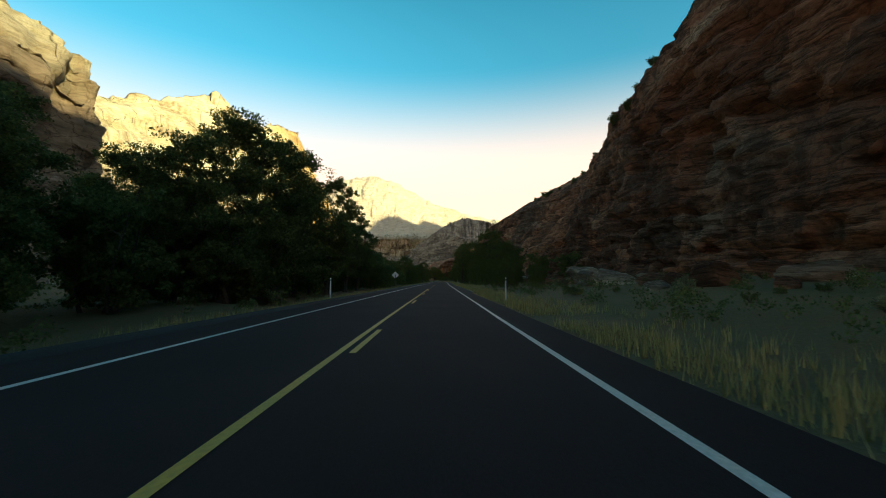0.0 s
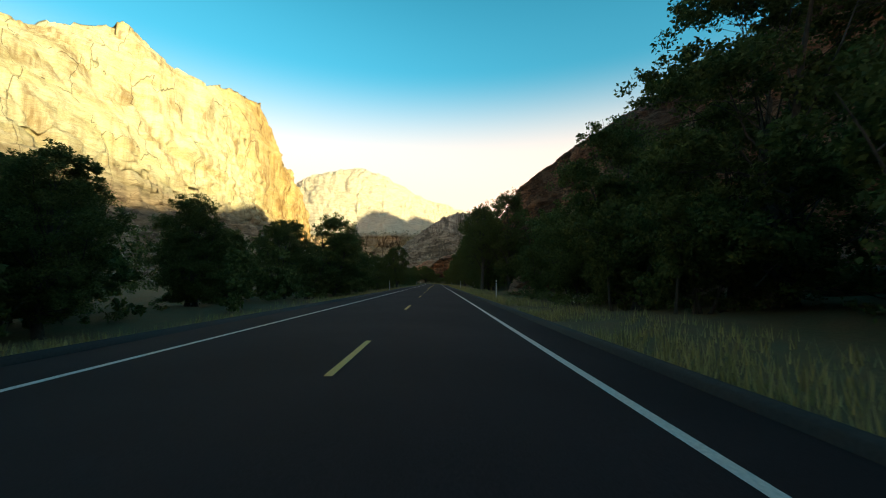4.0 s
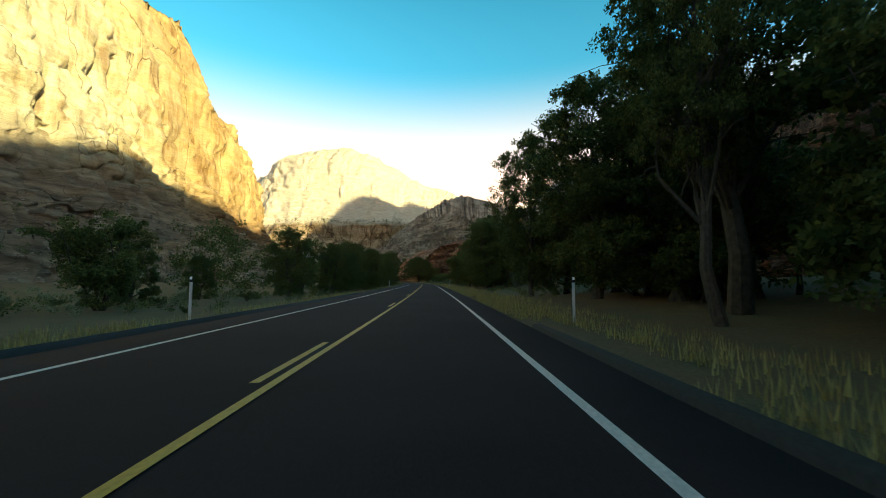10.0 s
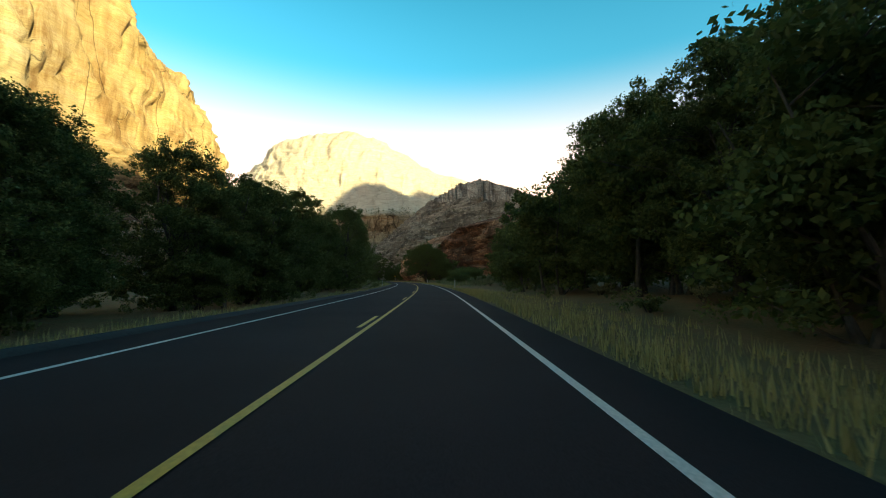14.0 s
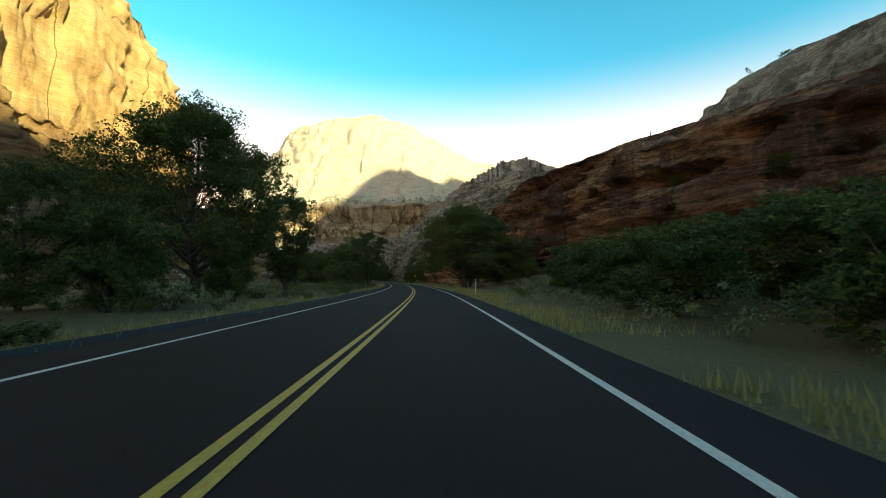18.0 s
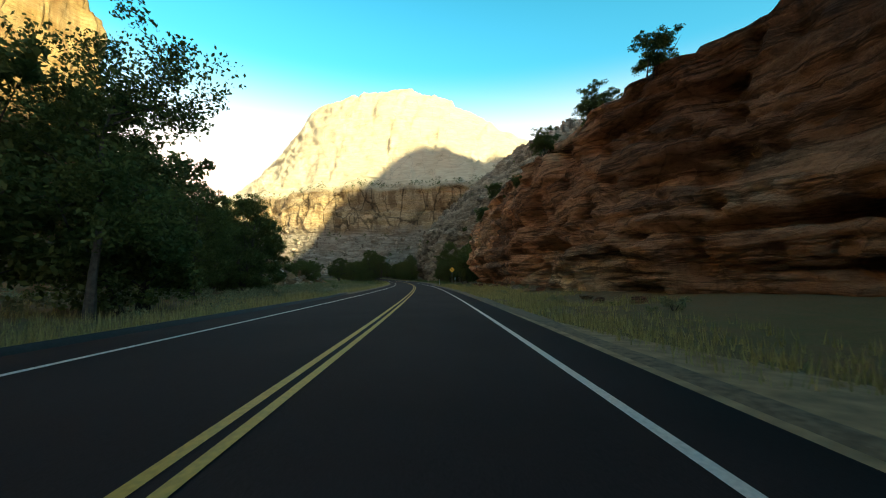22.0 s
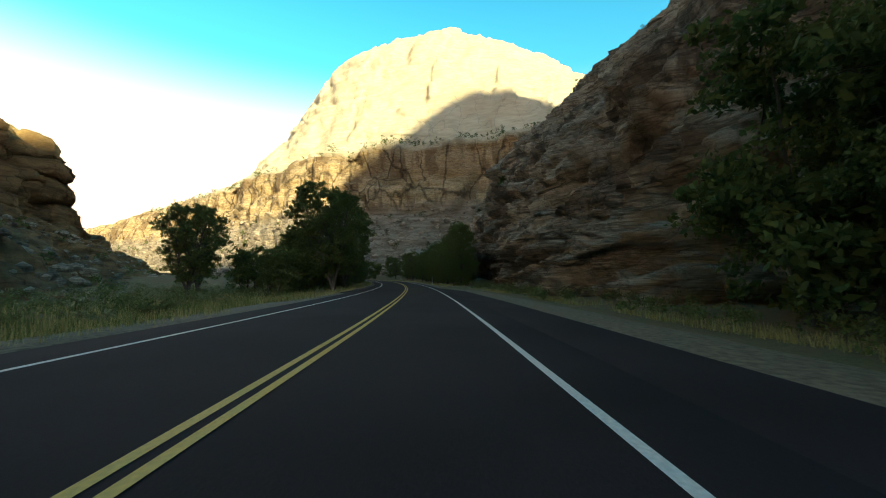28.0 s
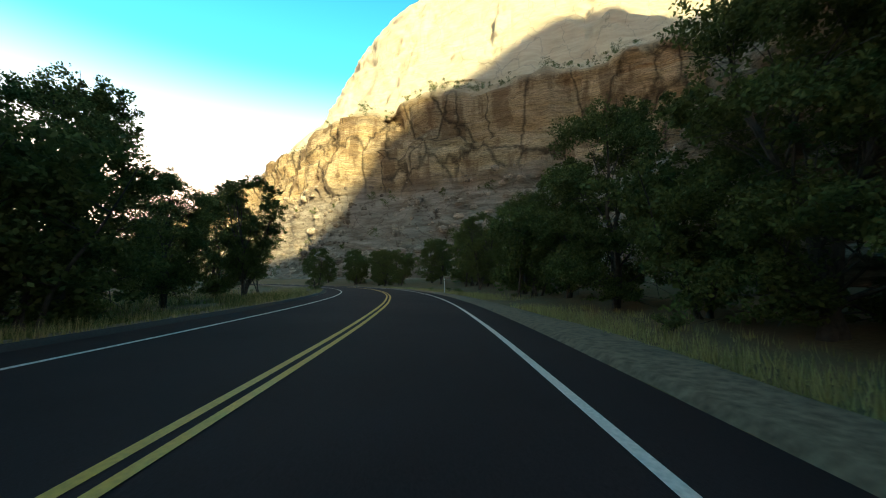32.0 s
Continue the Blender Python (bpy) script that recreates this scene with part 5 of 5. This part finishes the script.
def rim_trees(grid, rows, seed, low):
    """Single junipers and scrub oaks on the upper edge of a wall."""
    r = np.random.default_rng(seed)
    for y, back, h in rows:
        line = grid[int(np.abs(grid[:, grid.shape[1] // 2, 1] - y).argmin())]
        rise, out = np.diff(line[:, 2]), np.hypot(np.diff(line[:, 0]), np.diff(line[:, 1]))
        rise, out = (np.convolve(a, np.ones(9) / 9, "same") for a in (rise, out))
        edge = [k for k in range(5, len(rise)) if line[k, 2] > low and rise[k] < 0.9 * out[k]]
        p = line[min(edge[0] + back, len(line) - 1)]
        k = h / SIZE["bush"]
        ob = copy_thing(TREES["bush"], pose(p[0], p[1], p[2] - 0.2, 0, 0, r.random() * 360) @ Matrix.Diagonal((k * 1.2, k * 1.2, k, 1)))
        ob.name = "juniper"
        tagged(ob, "dark green juniper rooted on the cliff rim", "juniper", group="junipers on the rims")


def dead_snag(grid, y, back, h, seed):
    """A bare dead trunk with broken branches on a cliff rim."""
    r = np.random.default_rng(seed)
    line = grid[int(np.abs(grid[:, grid.shape[1] // 2, 1] - y).argmin())]
    p = line[min(int(len(line) * back), len(line) - 1)]
    root = new("dead_tree")
    root.matrix_basis = pose(p[0], p[1], p[2] - 0.3)
    bm = bmesh.new()
    pts = [Vector((r.normal() * 0.03 * h * k / 5, r.normal() * 0.03 * h * k / 5, h * k / 5)) for k in range(6)]
    tube(bm, pts, [0.16 - 0.024 * k for k in range(6)], 6)
    part("trunk", bm, M_BARK, root)
    for k in range(4):
        a = r.random() * 6.28
        s = pts[2 + k % 3]
        bm = bmesh.new()
        tube(bm, [s, s + Vector((math.cos(a) * 0.12 * h, math.sin(a) * 0.12 * h, 0.06 * h)), s + Vector((math.cos(a) * 0.16 * h, math.sin(a) * 0.16 * h, 0.16 * h))], [0.06, 0.04, 0.015], 5)
        part("branch", bm, M_BARK, root)
    return tagged(root, "bare grey dead tree standing on the cliff rim", "dead tree")


dead_snag(RIGHT_G, 475, 0.5, 3.2, 5)
dead_snag(RIGHT_G, 349, 0.62, 7.0, 6)


rim_trees(RIGHT_G, ((436, 6, 1.6), (444, 4, 2.2), (455, 5, 2.0), (470, 4, 1.4), (502, 4, 1.8), (512, 3, 2.8), (519, 4, 3.4), (522, 6, 2.6), (528, 3, 3.0), (541, 3, 2.0), (552, 4, 2.4), (560, 3, 3.2), (572, 4, 3.4), (578, 5, 2.4), (588, 5, 2.6)), 91, 11)
rim_trees(RIGHT_G, tuple((62 + 3.6 * k + (k * 7 % 5) * 0.6, 1 + k * 5 % 6, 1.1 + (k * 3 % 7) * 0.18) for k in range(27)), 93, 30)
rim_trees(RIGHT_FAR_G, ((640, 6, 2.4), (665, 8, 2.0), (690, 6, 2.6), (720, 6, 3.0), (742, 8, 2.6)), 92, 18)
slope_bushes("ledge_scrub", RIGHT_G, 0.62, 0.8, 150, 1.0, 2.6, 81)
slope_bushes("ledge_scrub", RIGHT_FAR_G, 0.55, 0.9, 90, 1.0, 2.6, 82)
slope_bushes("ledge_scrub", RIGHT_FAR_G, 0.3, 1.0, 420, 1.2, 3.0, 87, 0.5, 1.0, per=30)
slope_bushes("ledge_scrub", LEFT_G, 0.05, 0.4, 260, 1.2, 3.2, 83)
slope_bushes("ledge_scrub", FAR_G, 0.02, 0.18, 190, 2.0, 5.0, 84)
slope_bushes("ledge_scrub", FAR_G, 0.36, 0.42, 420, 2.0, 5.0, 85, level=(87, 96), per=30)
slope_bushes("ledge_scrub", TIER_G, 0.5, 0.9, 120, 1.4, 3.2, 86)

# ---- road furniture ----
M_POST = plain("grey_post_plastic", (0.5, 0.5, 0.5), 0.6, 0.2)
M_REFLECT = plain("white_reflector", (0.85, 0.85, 0.85), 0.3, 0.05)
M_BLACK = plain("black_paint", (0.02, 0.02, 0.02), 0.5, 0.2)
M_STEEL = plain("galvanised_steel", (0.45, 0.46, 0.47), 0.45, 0.25, 10, 0.8)
M_WOOD = plain("weathered_wood_post", (0.11, 0.085, 0.065), 0.9, 0.5, 5)
M_SIGN_YELLOW = plain("yellow_sign_sheet", (0.75, 0.38, 0.02), 0.45, 0.1)
M_SIGN_GREEN = plain("green_sign_sheet", (0.02, 0.2, 0.12), 0.45, 0.1)
M_ALU = plain("bare_aluminium", (0.55, 0.56, 0.58), 0.5, 0.2, 6, 0.3)


def box(bm, cx, cy, cz, sx, sy, sz, bevel=0.0, turn=0.0):
    g = bmesh.ops.create_cube(bm, size=1.0)
    m = Matrix.Translation((cx, cy, cz)) @ Matrix.Rotation(turn, 4, "Y") @ Matrix.Diagonal((sx, sy, sz, 1))
    bmesh.ops.transform(bm, matrix=m, verts=g["verts"])
    if bevel:
        e = [x for x in bm.edges if all(v in g["verts"] for v in x.verts)]
        bmesh.ops.bevel(bm, geom=e, offset=bevel, segments=2, affect="EDGES")


def heading(s):
    a, b = at_road(s - 1, 0), at_road(s + 1, 0)
    return math.degrees(math.atan2(b.y - a.y, b.x - a.x)) - 90


def delineator():
    root = new("marker_post")
    bm = bmesh.new()
    box(bm, 0, 0, 0.55, 0.09, 0.03, 1.5, 0.008)
    part("post", bm, M_POST, root)
    bm = bmesh.new()
    box(bm, 0, 0, 1.37, 0.092, 0.036, 0.16)
    part("band", bm, M_BLACK, root, "black band")
    bm = bmesh.new()
    box(bm, 0, -0.021, 1.42, 0.075, 0.008, 0.09, 0.003)
    part("reflector", bm, M_REFLECT, root, "white square reflector")
    return tagged(root, "slim grey roadside marker post with a white reflector", "marker post", group="roadside marker posts")


marker, done = delineator(), False
for s, u in ((24.2, 3.75), (27, -7.3), (120, 4.4), (150, -7.2), (166, 4.4), (234, -7.4), (234, 4.8), (305, 4.2), (300, -7.6), (400, -8.6), (372, 4.3), (434, 4.1), (575, 4.3), (700, 4.6), (742, 4.4)):
    p = at_road(s, u)
    m = pose(p.x, p.y, ground_at(p.x, p.y), 0, 0, heading(s))
    if not done:
        marker.matrix_basis, done = m, True
    else:
        copy_thing(marker, m)


def diamond_sign(name, label, s, u, face_mat, back_mat, size, foot, wooden, picture, turn=0):
    p = at_road(s, u)
    root = new(name)
    root.matrix_basis = pose(p.x, p.y, ground_at(p.x, p.y), 0, 0, heading(s) + turn)
    top = foot + size * 0.72
    bm = bmesh.new()
    if wooden:
        box(bm, 0, -0.06, (top + 0.5) / 2 - 0.5, 0.1, 0.1, top + 0.6, 0.008)
    else:
        box(bm, 0, 0.035, (top + 0.5) / 2 - 0.5, 0.06, 0.04, top + 0.5, 0.006)
    part("post", bm, M_WOOD if wooden else M_STEEL, root)
    bm = bmesh.new()
    box(bm, 0, 0, foot + size * 0.7, size, 0.004, size, turn=math.pi / 4)
    part("plate", bm, face_mat if not wooden else back_mat, root)
    for dz in (-0.2, 0.2):
        bm = bmesh.new()
        box(bm, 0, -0.004 if not wooden else -0.115, foot + size * 0.7 + dz, 0.025, 0.012, 0.025, 0.004)
        part("bolt", bm, M_STEEL, root)
    if picture:
        bm = bmesh.new()
        box(bm, 0.0, -0.006, foot + size * 0.68, size * 0.42, 0.004, size * 0.12, turn=math.radians(35))
        box(bm, -0.1, -0.006, foot + size * 0.9, size * 0.08, 0.004, size * 0.26, turn=math.radians(-10))
        box(bm, 0.13, -0.006, foot + size * 0.5, size * 0.06, 0.004, size * 0.24, turn=math.radians(-25))
        part("symbol", bm, M_BLACK, root, "plain black symbol")
    return tagged(root, label, "road sign")


diamond_sign("road_sign", "bare grey back of a diamond sign on a wooden post", 63.9, -7.2, M_ALU, M_ALU, 0.76, 1.55, True, False)
diamond_sign("road_sign", "yellow diamond warning sign with a black symbol on a steel post", 567, 6.2, M_SIGN_YELLOW, M_SIGN_YELLOW, 0.76, 2.85, False, True)
diamond_sign("road_sign", "dark diamond sign seen from its edge on a wooden post", 564.7, -7.8, M_WOOD, M_WOOD, 0.76, 2.4, True, False, -62)

p = at_road(570.9, 7.3)
mile = new("mile_marker")
mile.matrix_basis = pose(p.x, p.y, ground_at(p.x, p.y), 0, 0, heading(571))
bm = bmesh.new()
box(bm, 0, 0.02, 0.75, 0.05, 0.03, 2.4, 0.005)
part("post", bm, M_STEEL, mile)
bm = bmesh.new()
box(bm, 0, 0, 1.6, 0.25, 0.004, 0.6, 0.0)
plate = part("plate", bm, M_SIGN_GREEN, mile, "green plate")
for k, zz in enumerate((1.81, 1.63, 1.45)):
    bm = bmesh.new()
    box(bm, 0, -0.005, zz, 0.15, 0.004, 0.04 if k == 0 else 0.12)
    part("lettering", bm, M_REFLECT, plate, "white lettering bar")
tagged(mile, "small green mile marker on a steel post", "road sign")

# paved and sandy pull-outs
pull = strip("pullout", 588, 676, [(2.5, -0.05), (3.4, -0.045), (4.7, -0.05), (5.1, -0.3)], M_ASPHALT, wear=0.15, taper=9)
tagged(pull, "worn paved pull-out beside the lane", "road", kind="structure")
dirt = strip("dirt_shoulder", 586, 678, [(4.2, -0.2), (4.6, -0.055), (6.2, -0.07), (8.4, -0.3)], M_GRAVEL, wear=0.3, taper=9)
tagged(dirt, "brown dirt band beside the paved pull-out", "ground", kind="structure")
sand = strip("sandy_shoulder", 444, 503, [(2.6, -0.06), (3.6, -0.04), (5.6, -0.07), (8.2, -0.3)], M_SAND, wear=0.5, taper=12)
tagged(sand, "sandy turnout under the trees", "ground", kind="structure")
for s0, s1, ua, ub in ((520, 800, -8.2, -6.3), (440, 586, 2.8, 3.6), (678, 800, 2.9, 4.4)):
    g = strip("gravel_shoulder", s0, s1, [(ua, -0.2), (ua + 0.3, -0.03), (ub - 0.2, -0.02), (ub, -0.07)], M_GRAVEL, wear=0.22)
    tagged(g, "rough gravel shoulder beside the asphalt", "ground", kind="structure")
